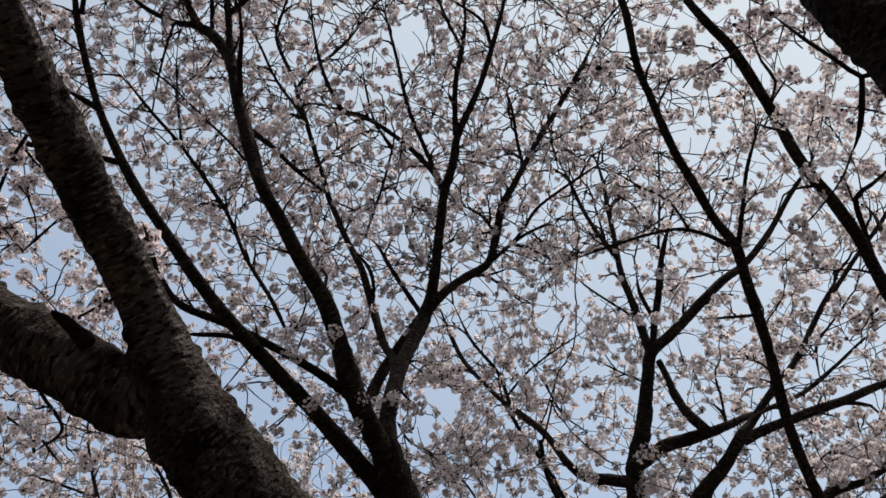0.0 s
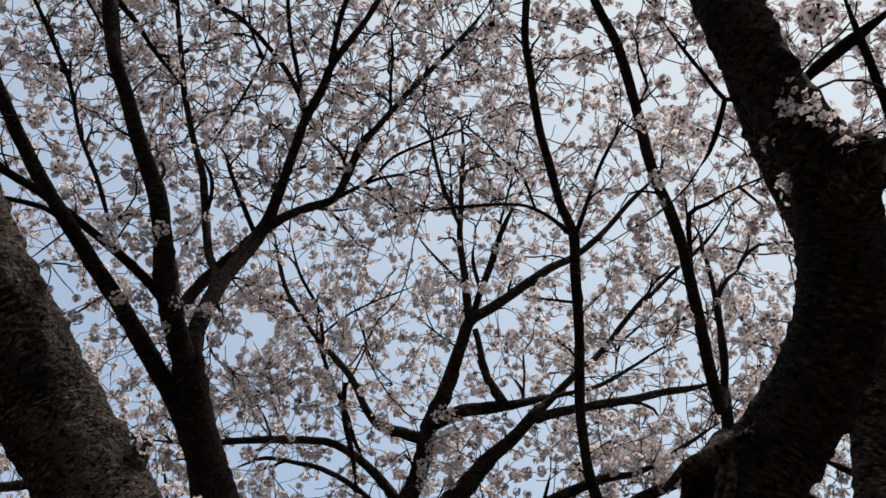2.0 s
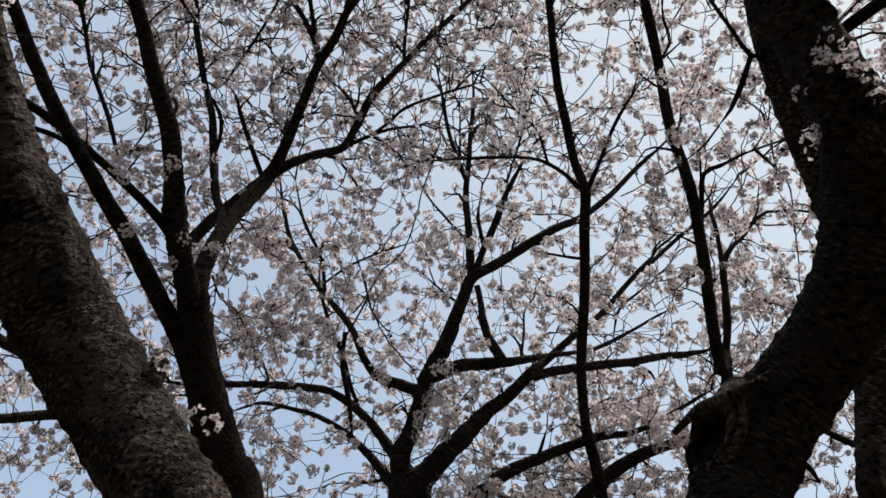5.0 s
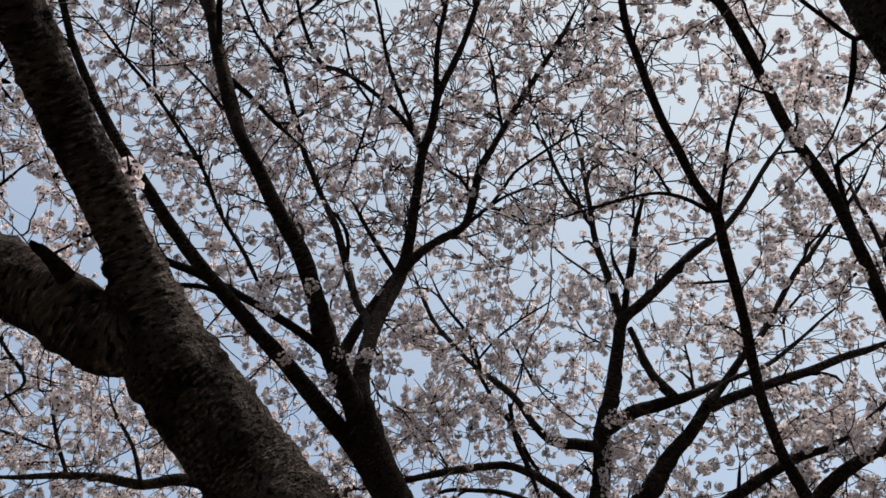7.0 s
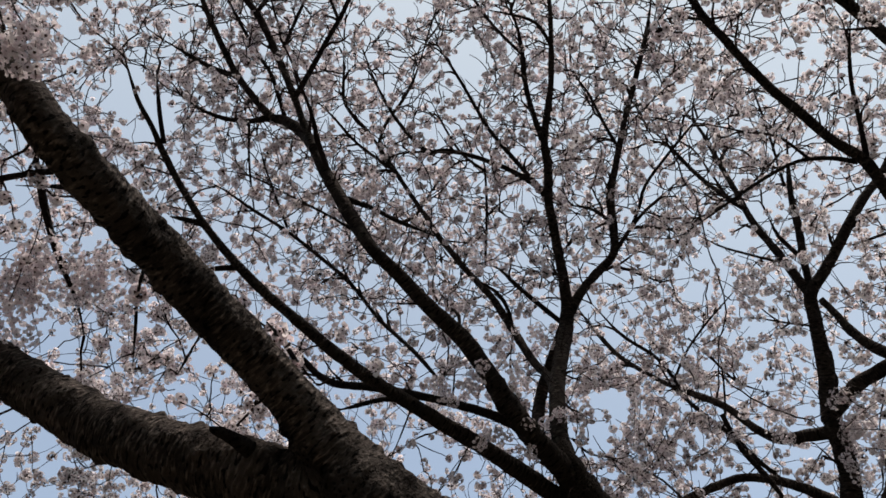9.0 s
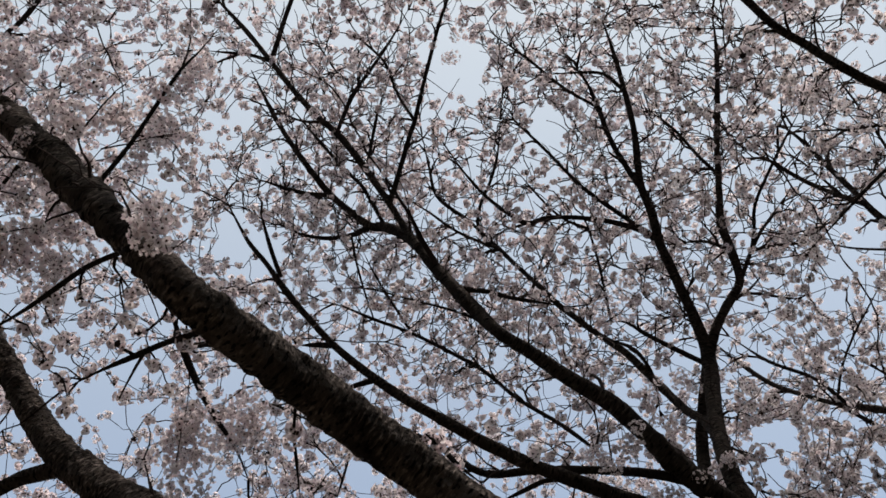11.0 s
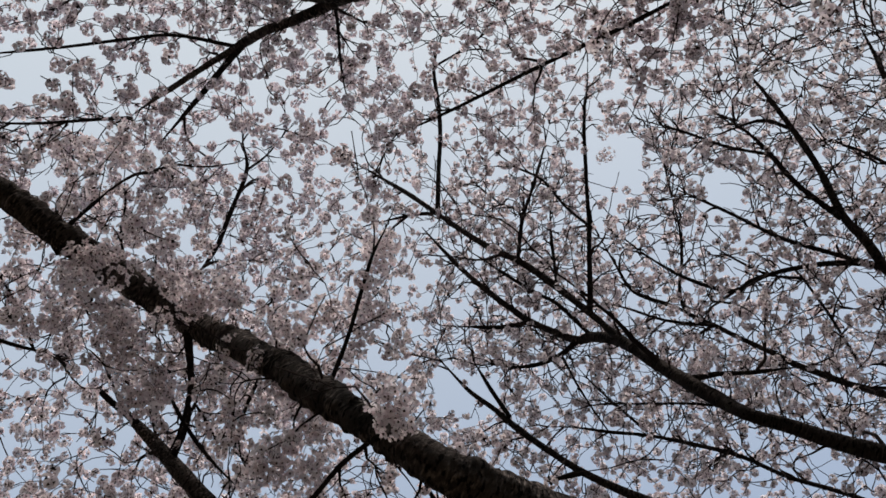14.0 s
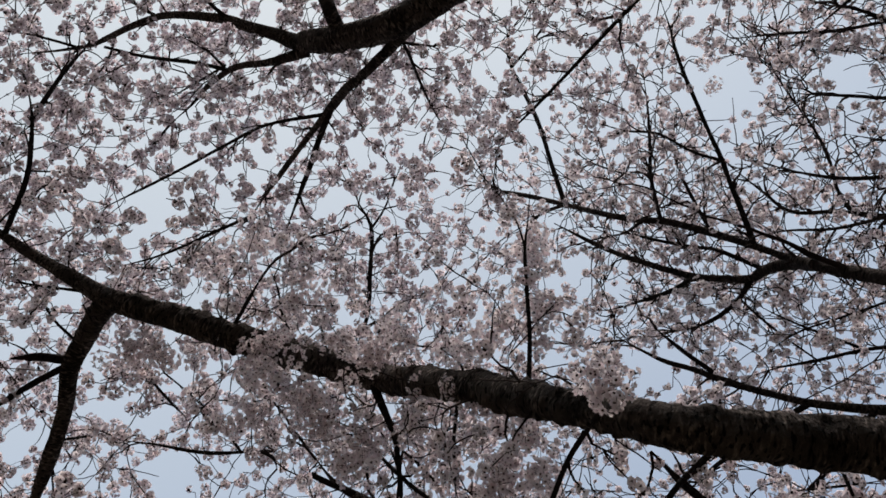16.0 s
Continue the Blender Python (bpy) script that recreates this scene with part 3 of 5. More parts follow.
limb("R", "trunk", [(1.196, 1.67, 2.638, .118), (1.23, 1.61, 2.782, .116), (1.309, 1.489, 2.924, .112), (1.357, 1.34, 3.016, .108), (1.35, 1.174, 3.072, .104), (1.337, 1.06, 3.158, .1), (1.3, .956, 3.245, .099), (1.218, .857, 3.287, .092), (1.131, .8, 3.37, .081), (1.054, .745, 3.497, .076), (.992, .693, 3.604, .078), (.942, .635, 3.771, .079), (.888, .565, 3.922, .079), (.811, .497, 4.127, .082)])
limb("R", "stub", [(1.24, .894, 3.254, .082), (1.252, .809, 3.242, .079), (1.274, .752, 3.221, .063)])
limb("R", "limb", [(1.1, 2.15, .4, .1), (1.5, 2.05, 1.7, .085), (1.891, 1.852, 2.872, .075), (1.863, 1.751, 3.033, .068), (1.849, 1.662, 3.174, .062), (1.83, 1.563, 3.314, .06), (1.79, 1.481, 3.445, .054), (1.71, 1.385, 3.608, .051), (1.623, 1.293, 3.755, .05), (1.506, 1.189, 3.911, .047), (1.402, 1.083, 4.081, .044), (1.325, .987, 4.217, .04), (1.244, .899, 4.284, .036), (1.146, .801, 4.354, .028)])
limb("R", "limb", [(1.812, 1.558, 3.281, .052), (1.817, 1.445, 3.397, .049), (1.823, 1.321, 3.506, .048), (1.827, 1.205, 3.598, .046), (1.827, 1.087, 3.686, .042), (1.817, .954, 3.778, .039), (1.771, .793, 3.869, .033)])
limb("R", "branch", [(1.395, 1.003, 4.055, .007), (1.35, 1.044, 4.065, .008), (1.308, 1.076, 4.076, .009), (1.234, 1.04, 4.128, .007), (1.146, .995, 4.185, .007), (1.064, .946, 4.236, .005), (1.02, .913, 4.264, .004)])
limb("R", "branch", [(1.308, 1.076, 4.076, .009), (1.317, 1.159, 4.038, .01), (1.315, 1.242, 4.002, .009), (1.301, 1.299, 3.983, .006)])
limb("R", "limb", [(1.622, 1.081, 4.257, .019), (1.601, .956, 4.19, .02), (1.652, .838, 4.192, .022), (1.702, .73, 4.187, .021), (1.739, .641, 4.182, .019)])
limb("R", "limb", [(1.822, 1.02, 3.732, .012), (1.742, .943, 3.803, .013), (1.657, .848, 3.874, .014), (1.577, .767, 3.932, .014), (1.487, .682, 3.987, .012), (1.413, .607, 4.029, .01)])
limb("R", "branch", [(2.142, 1.852, 3.524, .012), (2.228, 1.827, 3.564, .012), (2.323, 1.803, 3.591, .01), (2.421, 1.76, 3.627, .007)])
limb("R", "branch", [(2.178, 1.8, 3.528, .009), (2.215, 1.7, 3.569, .008), (2.248, 1.621, 3.593, .006)])
limb("R", "branch", [(2.128, 1.683, 3.676, .01), (2.176, 1.622, 3.67, .008), (2.229, 1.556, 3.66, .006)])
limb("F", "trunk", [(.56, 1.82, -.05, .34), (.55, 1.82, .3, .27), (.48, 1.84, 1.1, .19), (.27, 1.88, 2, .135), (.061, 1.9, 2.403, .107), (-.106, 1.908, 2.603, .106), (-.268, 1.937, 2.814, .115), (-.45, 1.89, 3, .125), (-.674, 1.696, 3.199, .122), (-.743, 1.63, 3.28, .092), (-.77, 1.554, 3.323, .074), (-.792, 1.498, 3.362, .055)])
limb("F", "limb", [(-.696, 1.683, 3.233, .11), (-.771, 1.537, 3.339, .079), (-.826, 1.417, 3.412, .065), (-.896, 1.274, 3.482, .067), (-.961, 1.098, 3.533, .068), (-1.007, .94, 3.565, .065), (-1.074, .605, 3.572, .055), (-1.146, .473, 3.69, .052), (-1.244, .361, 3.859, .049), (-1.352, .258, 4.046, .054), (-1.456, .148, 4.23, .053), (-1.59, .012, 4.448, .051), (-1.739, -.116, 4.67, .056), (-1.774, -.323, 4.728, .055), (-1.81, -.564, 4.801, .057), (-1.834, -.813, 4.862, .056), (-1.86, -1.074, 4.936, .053), (-1.895, -1.343, 5.009, .046), (-1.892, -1.496, 5.072, .038), (-1.878, -1.684, 5.144, .028), (-1.862, -1.842, 5.2, .024), (-1.813, -2.018, 5.232, .02), (-1.735, -2.174, 5.183, .014)])
limb("F", "limb", [(-.5, 1.86, 3.05, .085), (-.719, 1.672, 3.249, .098), (-.84, 1.65, 3.241, .098), (-.988, 1.584, 3.295, .098), (-1.158, 1.542, 3.372, .094), (-1.351, 1.508, 3.485, .09), (-1.574, 1.475, 3.633, .085), (-2.032, 1.282, 3.976, .075), (-2.183, 1.185, 4.111, .067), (-2.317, 1.084, 4.253, .062), (-2.423, .98, 4.411, .056), (-2.504, .848, 4.591, .051), (-2.577, .719, 4.766, .048), (-2.66, .375, 4.953, .044), (-2.701, .181, 5.094, .04), (-2.742, .051, 5.22, .035), (-2.756, -.207, 5.36, .021), (-2.679, -.353, 5.411, .011)])
limb("F", "branch", [(-2.338, 1.115, 4.263, .037), (-2.442, 1.064, 4.246, .033), (-2.526, 1.034, 4.237, .028), (-2.629, 1.007, 4.203, .026), (-2.729, .954, 4.118, .019)])
limb("F", "branch", [(-1.938, -1.384, 5.031, .051), (-2.03, -1.42, 5.027, .047), (-2.121, -1.445, 5.026, .045), (-2.256, -1.476, 4.993, .04), (-2.438, -1.463, 4.961, .034), (-2.618, -1.469, 4.913, .034), (-2.833, -1.483, 4.823, .035), (-2.943, -1.478, 4.728, .032)])
limb("F", "branch", [(-2.231, -1.491, 5.002, .022), (-2.25, -1.619, 4.999, .019), (-2.287, -1.738, 4.985, .016)])
limb("F", "branch", [(-2.253, -1.492, 4.988, .016), (-2.348, -1.604, 4.942, .014), (-2.454, -1.712, 4.884, .012), (-2.504, -1.769, 4.818, .01)])
limb("F", "branch", [(-1.323, .286, 3.995, .009), (-1.192, .258, 4.138, .007), (-1.093, .224, 4.255, .007), (-.983, .188, 4.369, .006), (-.928, .184, 4.449, .005), (-.824, .163, 4.491, .004)])
limb("F", "branch", [(-1.797, -.792, 4.863, .009), (-1.694, -.767, 4.946, .009), (-1.63, -.752, 5.007, .008)])
limb("F", "branch", [(-1.768, -.175, 4.655, .018), (-1.864, -.088, 4.599, .014), (-1.901, -.036, 4.517, .012), (-1.986, .011, 4.399, .009), (-2.038, .022, 4.301, .008)])
limb("F", "branch", [(-1.091, .738, 3.567, .006), (-1.192, .744, 3.657, .006), (-1.299, .754, 3.741, .005), (-1.341, .725, 3.724, .004)])
limb("F", "branch", [(-1.156, .405, 3.666, .009), (-1.261, .423, 3.777, .008), (-1.401, .421, 3.84, .008), (-1.548, .433, 3.892, .008), (-1.698, .444, 3.938, .008), (-1.847, .448, 3.983, .007), (-1.914, .424, 3.933, .005)])
limb("F", "branch", [(-1.118, .662, 3.55, .009), (-1.344, .713, 3.761, .009), (-1.469, .713, 3.804, .01), (-1.608, .704, 3.835, .007), (-1.759, .696, 3.852, .005)])
limb("F", "branch", [(-1.469, .713, 3.804, .006), (-1.499, .658, 3.82, .005), (-1.521, .616, 3.831, .003)])
limb("F", "branch", [(-1.428, .726, 4.072, .013), (-1.617, .953, 4.243, .014), (-1.644, 1.055, 4.208, .013), (-1.663, 1.163, 4.171, .012), (-1.671, 1.258, 4.144, .012), (-1.678, 1.352, 4.113, .009), (-1.699, 1.452, 4.066, .008)])
limb("F", "branch", [(-.776, 1.203, 3.431, .007), (-.856, 1.418, 3.636, .008), (-.933, 1.66, 3.821, .009), (-.96, 1.853, 3.927, .009)])
limb("R", "limb", [(.86, .54, 3.9, .09), (.78, .48, 4.05, .092), (.52, .32, 4.9, .092), (.145, .102, 5.892, .093), (-.163, -.185, 6.012, .083), (-.339, -.334, 6.006, .077), (-.504, -.488, 5.988, .076), (-.619, -.642, 6.065, .073), (-.706, -.809, 6.135, .067), (-.765, -.946, 6.208, .059), (-.805, -1.036, 6.289, .046), (-.798, -1.16, 6.306, .036), (-.799, -1.316, 6.312, .03), (-.796, -1.443, 6.321, .027), (-.826, -1.646, 6.298, .021), (-.873, -1.788, 6.286, .018), (-.963, -1.92, 6.266, .017), (-1.039, -2.013, 6.259, .015), (-1.11, -2.107, 6.249, .012), (-1.181, -2.264, 6.209, .009), (-1.235, -2.419, 6.167, .007)])
limb("R", "limb", [(-.708, -.795, 6.137, .046), (-.612, -.867, 6.137, .039), (-.517, -.941, 6.133, .034), (-.404, -1.037, 6.123, .028), (-.281, -1.187, 6.096, .019)])
limb("R", "limb", [(-.826, -.971, 6.247, .033), (-.937, -1.15, 6.254, .021), (-.998, -1.297, 6.27, .018), (-1.052, -1.374, 6.302, .017), (-1.159, -1.469, 6.316, .015), (-1.293, -1.545, 6.326, .012), (-1.405, -1.625, 6.335, .009)])
limb("R", "branch", [(-1.052, -1.374, 6.302, .012), (-1.061, -1.549, 6.307, .011), (-1.088, -1.73, 6.3, .011), (-1.106, -1.883, 6.3, .009), (-1.109, -2.051, 6.293, .008)])
limb("R", "limb", [(-.505, -.449, 6.041, .039), (-.679, -.543, 6.105, .03), (-.829, -.634, 6.165, .026), (-.971, -.732, 6.22, .026), (-1.083, -.786, 6.282, .025), (-1.245, -.861, 6.314, .017), (-1.472, -.959, 6.318, .016), (-1.684, -1.046, 6.317, .013), (-1.821, -1.098, 6.34, .01)])
limb("R", "branch", [(-1.089, -.787, 6.28, .018), (-1.266, -.818, 6.315, .017), (-1.445, -.839, 6.344, .016), (-1.644, -.866, 6.36, .013), (-1.874, -.897, 6.356, .01)])
limb("R", "branch", [(-.602, -.515, 6.078, .011), (-.701, -.44, 6.173, .009), (-.838, -.349, 6.26, .008), (-.978, -.239, 6.341, .006), (-1.104, -.111, 6.42, .005)])
limb("R", "branch", [(-2.699, -.343, 6.817, .019), (-2.499, -.329, 6.874, .017), (-2.215, -.39, 6.956, .015), (-1.947, -.455, 7.015, .013), (-1.812, -.577, 7.05, .007), (-1.682, -.678, 7.08, .006)])
limb("R", "branch", [(-1.947, -.455, 7.015, .009), (-1.806, -.407, 7.062, .007), (-1.655, -.392, 7.107, .006)])
limb("R", "branch", [(-1.835, -1.94, 5.218, .014), (-1.623, -1.958, 5.399, .013), (-1.472, -2.012, 5.521, .011), (-1.343, -2.078, 5.622, .008), (-1.216, -2.175, 5.701, .005)])
limb("R", "branch", [(-1.398, -2.064, 5.604, .012), (-1.208, -2.059, 5.86, .011), (-1.08, -2.052, 6.089, .009)])
limb("R", "branch", [(-1.137, -.811, 6.293, .012), (-1.285, -1.117, 6.28, .009), (-1.471, -1.33, 6.259, .009), (-1.664, -1.54, 6.221, .008), (-1.826, -1.727, 6.184, .008), (-1.972, -1.898, 6.145, .006)])
limb("R", "branch", [(-1.826, -1.091, 6.34, .01), (-1.944, -1.235, 6.338, .01), (-2.169, -1.532, 6.241, .008), (-2.306, -1.782, 6.172, .006)])
limb("A", "branch", [(-.832, 2.271, 6.251, .014), (-.91, 2.068, 6.371, .013), (-.996, 1.874, 6.473, .011), (-.947, 1.716, 6.574, .01), (-.88, 1.546, 6.673, .008)])
limb("A", "branch", [(-.83, 2.281, 6.227, .011), (-.989, 2.077, 6.309, .009), (-1.083, 1.879, 6.387, .008), (-1.162, 1.74, 6.433, .005)])
limb("F", "branch", [(-2.609, .588, 4.823, .025), (-2.8, .393, 4.796, .019), (-2.993, .164, 4.748, .015)])
limb("F", "branch", [(-2.682, .104, 5.158, .019), (-2.543, .069, 5.263, .012), (-2.438, -.026, 5.34, .007)])
limb("G", "trunk", [(.2, 6, -.05, .28), (.15, 5.95, .4, .2), (0, 5.7, 2.2, .15), (-.175, 5.492, 4.695, .114), (-.602, 5.149, 5.002, .085), (-1.067, 4.741, 5.277, .051)])
limb("G", "limb", [(-1.175, 4.813, 5.108, .049), (-1.443, 4.625, 5.092, .04), (-1.714, 4.609, 5.038, .034), (-1.951, 4.547, 5.041, .029), (-2.207, 4.492, 5.005, .021), (-2.45, 4.445, 4.948, .016), (-2.674, 4.357, 4.895, .01)])
limb("G", "limb", [(-.63, 5.124, 5.019, .04), (-.996, 5.105, 4.973, .034), (-1.278, 5.118, 4.877, .032), (-1.471, 5.109, 4.846, .024), (-1.721, 5.02, 4.816, .014)])
limb("G", "branch", [(-2.148, 4.505, 5.013, .014), (-2.252, 4.362, 5.217, .012), (-2.33, 4.195, 5.447, .009), (-2.357, 4.053, 5.663, .007)])
limb("G", "branch", [(-1.707, 4.59, 5.023, .016), (-1.799, 4.476, 5.235, .013), (-1.957, 4.328, 5.435, .009), (-2.028, 4.211, 5.626, .007)])
limb("G", "branch", [(-2.509, 3.998, 5.14, .016), (-2.386, 3.968, 5.298, .014), (-2.514, 3.8, 5.426, .012), (-2.638, 3.626, 5.548, .009), (-2.741, 3.506, 5.625, .007)])
limb("R", "branch", [(-1.005, .136, 6.186, .005), (-.675, .273, 5.93, .008), (-.228, .486, 5.847, .01), (.194, .679, 5.658, .011), (.478, .792, 5.554, .012)])
limb("F", "stub", [(-.275, 1.945, 2.802, .048), (-.238, 1.888, 2.836, .043), (-.217, 1.855, 2.88, .034), (-.208, 1.832, 2.91, .021)])
limb("F", "branch", [(-2.541, -1.2, 4.968, .005), (-2.545, -1.066, 5.009, .007), (-2.5, -.805, 4.987, .009), (-2.399, -.529, 4.987, .01)])
limb("F", "branch", [(-1.972, -.201, 4.643, .008), (-2.135, .028, 4.647, .009), (-2.239, .202, 4.678, .009), (-2.318, .367, 4.719, .007)])
limb("A", "branch", [(-.188, 1.217, 6.58, .006), (-.088, 1.443, 6.496, .008), (.002, 1.683, 6.391, .009), (.109, 1.866, 6.297, .009)])
limb("F", "branch", [(-1.494, .109, 4.292, .007), (-1.711, .149, 4.306, .006), (-1.869, .197, 4.348, .005), (-2.015, .237, 4.393, .004)])
limb("B", "branch", [(.069, 3.588, 6.078, .009), (.192, 3.757, 5.893, .011), (.363, 3.888, 5.723, .012), (.444, 4.023, 5.539, .013)])
limb("A", "branch", [(-.295, 2.381, 6.091, .007), (-.359, 2.597, 5.997, .008), (-.472, 2.878, 5.836, .008)])
limb("F", "branch", [(-1.007, .94, 3.565, .006), (-1.226, 1.169, 3.733, .005), (-1.363, 1.343, 3.831, .006), (-1.51, 1.54, 3.906, .004)])
limb("A", "branch", [(-.943, 1.978, 5.16, .007), (-1.03, 1.889, 5.207, .006), (-1.123, 1.806, 5.245, .006), (-1.213, 1.721, 5.281, .005), (-1.301, 1.636, 5.312, .005), (-1.403, 1.567, 5.328, .004), (-1.516, 1.519, 5.326, .004)])
limb("F", "branch", [(-1.984, 2.301, 4.867, .009), (-1.949, 2.289, 4.95, .008), (-1.913, 2.275, 5.033, .006), (-1.878, 2.256, 5.118, .005)])
limb("N", "branch", [(1.107, 2.111, 4.763, .007), (1.027, 2.031, 4.878, .006), (.915, 2.007, 4.961, .005), (.803, 1.974, 5.045, .004), (.683, 1.942, 5.123, .004)])
limb("N", "branch", [(.857, 1.462, 4.963, .006), (.797, 1.45, 5.027, .005), (.749, 1.429, 5.091, .004), (.709, 1.398, 5.156, .004)])
limb("B", "branch", [(1.432, 3.23, 6.213, .01), (1.444, 3.081, 6.348, .009), (1.452, 2.928, 6.478, .008), (1.448, 2.771, 6.605, .007), (1.441, 2.611, 6.727, .005)])
limb("F", "branch", [(-.835, 1.399, 3.421, .005), (-.949, 1.49, 3.465, .004), (-1.064, 1.579, 3.509, .004), (-1.149, 1.648, 3.577, .003)])
limb("G", "branch", [(-2.203, 4.374, 5.101, .008), (-2.352, 4.32, 5.121, .007), (-2.499, 4.265, 5.14, .007), (-2.642, 4.204, 5.16, .006), (-2.779, 4.133, 5.191, .005)])
limb("G", "branch", [(-2.475, 3.97, 5.207, .01), (-2.454, 4.045, 5.205, .008), (-2.431, 4.119, 5.202, .007), (-2.407, 4.194, 5.198, .006)])
limb("A", "branch", [(-.846, 2.582, 4.508, .004), (-.913, 2.66, 4.476, .004), (-.974, 2.731, 4.452, .004), (-1.02, 2.788, 4.444, .003)])
limb("A", "branch", [(-.632, 2.819, 4.452, .004), (-.716, 2.899, 4.407, .004), (-.791, 2.968, 4.373, .004), (-.85, 3.01, 4.37, .003)])
limb("A", "branch", [(-.222, 3.123, 4.548, .006), (-.164, 3.216, 4.51, .005), (-.07, 3.279, 4.504, .004), (0, 3.364, 4.468, .004)])
limb("A", "branch", [(-.558, 2.914, 5.784, .015), (-.441, 3.063, 5.741, .013), (-.429, 3.243, 5.654, .011), (-.5, 3.406, 5.563, .009)])
limb("B", "branch", [(.412, 3.99, 5.591, .009), (.542, 3.894, 5.712, .008), (.699, 3.809, 5.808, .007), (.87, 3.73, 5.887, .006), (1.043, 3.647, 5.959, .005)])
limb("B", "branch", [(.916, 4.026, 5.328, .009), (.771, 3.995, 5.451, .008), (.679, 3.913, 5.608, .007), (.583, 3.823, 5.763, .005)])
limb("B", "branch", [(.612, 4.131, 5.258, .007), (.668, 4.047, 5.401, .007), (.713, 3.956, 5.545, .006), (.746, 3.857, 5.691, .005)])
limb("B", "branch", [(.248, 4.45, 5.063, .008), (.162, 4.395, 5.201, .007), (.081, 4.379, 5.286, .006), (0, 4.363, 5.367, .005)])
limb("B", "branch", [(1.251, 3.747, 5.497, .007), (1.163, 3.757, 5.571, .007), (1.074, 3.761, 5.647, .006), (.983, 3.763, 5.724, .005)])
limb("B", "branch", [(1.233, 3.512, 5.854, .009), (1.091, 3.48, 5.97, .008), (.949, 3.439, 6.087, .007), (.823, 3.367, 6.216, .005)])
limb("N", "branch", [(1.385, 2.402, 4.518, .008), (1.331, 2.447, 4.561, .007), (1.274, 2.49, 4.604, .006), (1.215, 2.533, 4.648, .005)])
limb("B", "branch", [(2.35, 3.695, 5.461, .012), (2.36, 3.569, 5.631, .01), (2.463, 3.456, 5.725, .008), (2.565, 3.34, 5.815, .007)])
limb("R", "branch", [(-1.017, -1.988, 6.262, .007), (-1.149, -2.008, 6.271, .006), (-1.27, -2.062, 6.266, .005), (-1.383, -2.135, 6.251, .004)])
limb("R", "branch", [(-1.139, -2.16, 6.237, .008), (-1.134, -2.294, 6.222, .007), (-1.135, -2.426, 6.203, .006), (-1.153, -2.555, 6.179, .005)])
limb("R", "branch", [(-1.031, -1.379, 6.234, .008), (-.982, -1.476, 6.26, .007), (-.958, -1.568, 6.28, .006), (-.944, -1.657, 6.297, .004)])
limb("R", "branch", [(-1.602, -1.981, 5.448, .006), (-1.604, -1.991, 5.478, .005), (-1.601, -1.897, 5.561, .004), (-1.582, -1.801, 5.646, .004)])
limb("F", "branch", [(-1.818, -1.998, 5.228, .006), (-1.708, -1.945, 5.353, .005), (-1.648, -1.894, 5.447, .004), (-1.595, -1.832, 5.541, .004)])
limb("R", "branch", [(-1.015, -1.379, 6.242, .006), (-1.109, -1.474, 6.239, .006), (-1.202, -1.57, 6.233, .005), (-1.295, -1.666, 6.223, .004)])
limb("A", "branch", [(-1.092, 1.111, 6.743, .007), (-1.109, .918, 6.826, .006), (-1.108, .75, 6.901, .005), (-1.057, .587, 6.977, .004)])
limb("F", "branch", [(-2.368, -.941, 5.01, .008), (-2.332, -1.046, 5.057, .007), (-2.289, -1.148, 5.105, .006), (-2.241, -1.25, 5.153, .005)])
limb("F", "branch", [(-2.427, -.661, 4.95, .007), (-2.359, -.78, 5.013, .006), (-2.318, -.886, 5.054, .005), (-2.278, -.995, 5.091, .004), (-2.241, -1.106, 5.121, .004)])
limb("F", "branch", [(-2.591, -1.464, 4.92, .007), (-2.603, -1.415, 4.983, .006), (-2.614, -1.363, 5.046, .005), (-2.619, -1.312, 5.111, .004)])
limb("F", "branch", [(-2.643, -1.475, 4.903, .007), (-2.719, -1.461, 4.902, .006), (-2.795, -1.447, 4.9, .005), (-2.871, -1.432, 4.897, .004)])
limb("F", "branch", [(-2.13, -1.491, 5.017, .007), (-2.075, -1.608, 5.05, .006), (-1.994, -1.706, 5.102, .005), (-1.914, -1.807, 5.145, .004)])
limb("F", "branch", [(-1.916, -1.51, 5.054, .007), (-1.93, -1.622, 5.048, .006), (-1.942, -1.733, 5.04, .005), (-1.95, -1.843, 5.032, .004)])
limb("F", "branch", [(-1.752, -.533, 4.82, .006), (-1.695, -.608, 4.884, .005), (-1.621, -.659, 4.956, .004), (-1.553, -.729, 5.018, .003)])
limb("F", "branch", [(-1.916, .004, 4.48, .005), (-1.96, .07, 4.495, .005), (-2.009, .133, 4.505, .004), (-2.061, .194, 4.511, .003)])
limb("F", "branch", [(-2.717, -.354, 5.333, .015), (-2.731, -.274, 5.325, .016), (-2.74, -.193, 5.319, .017), (-2.751, -.115, 5.31, .018)])
limb("F", "branch", [(-2.388, -.562, 4.942, .011), (-2.421, -.538, 4.971, .009), (-2.455, -.513, 5, .008), (-2.508, -.495, 5.013, .006)])
limb("A", "branch", [(-1.479, 1.654, 6.13, .008), (-1.552, 1.814, 6.085, .007), (-1.61, 1.976, 6.037, .006), (-1.657, 2.136, 5.987, .005)])
limb("A", "branch", [(-1.505, 2.275, 5.94, .008), (-1.519, 2.172, 6.029, .008), (-1.532, 2.063, 6.118, .007), (-1.539, 1.948, 6.207, .006), (-1.534, 1.828, 6.297, .005)])
limb("A", "branch", [(-1.647, 1.638, 4.669, .015), (-1.691, 1.643, 4.695, .013), (-1.735, 1.647, 4.72, .011), (-1.779, 1.652, 4.746, .009)])
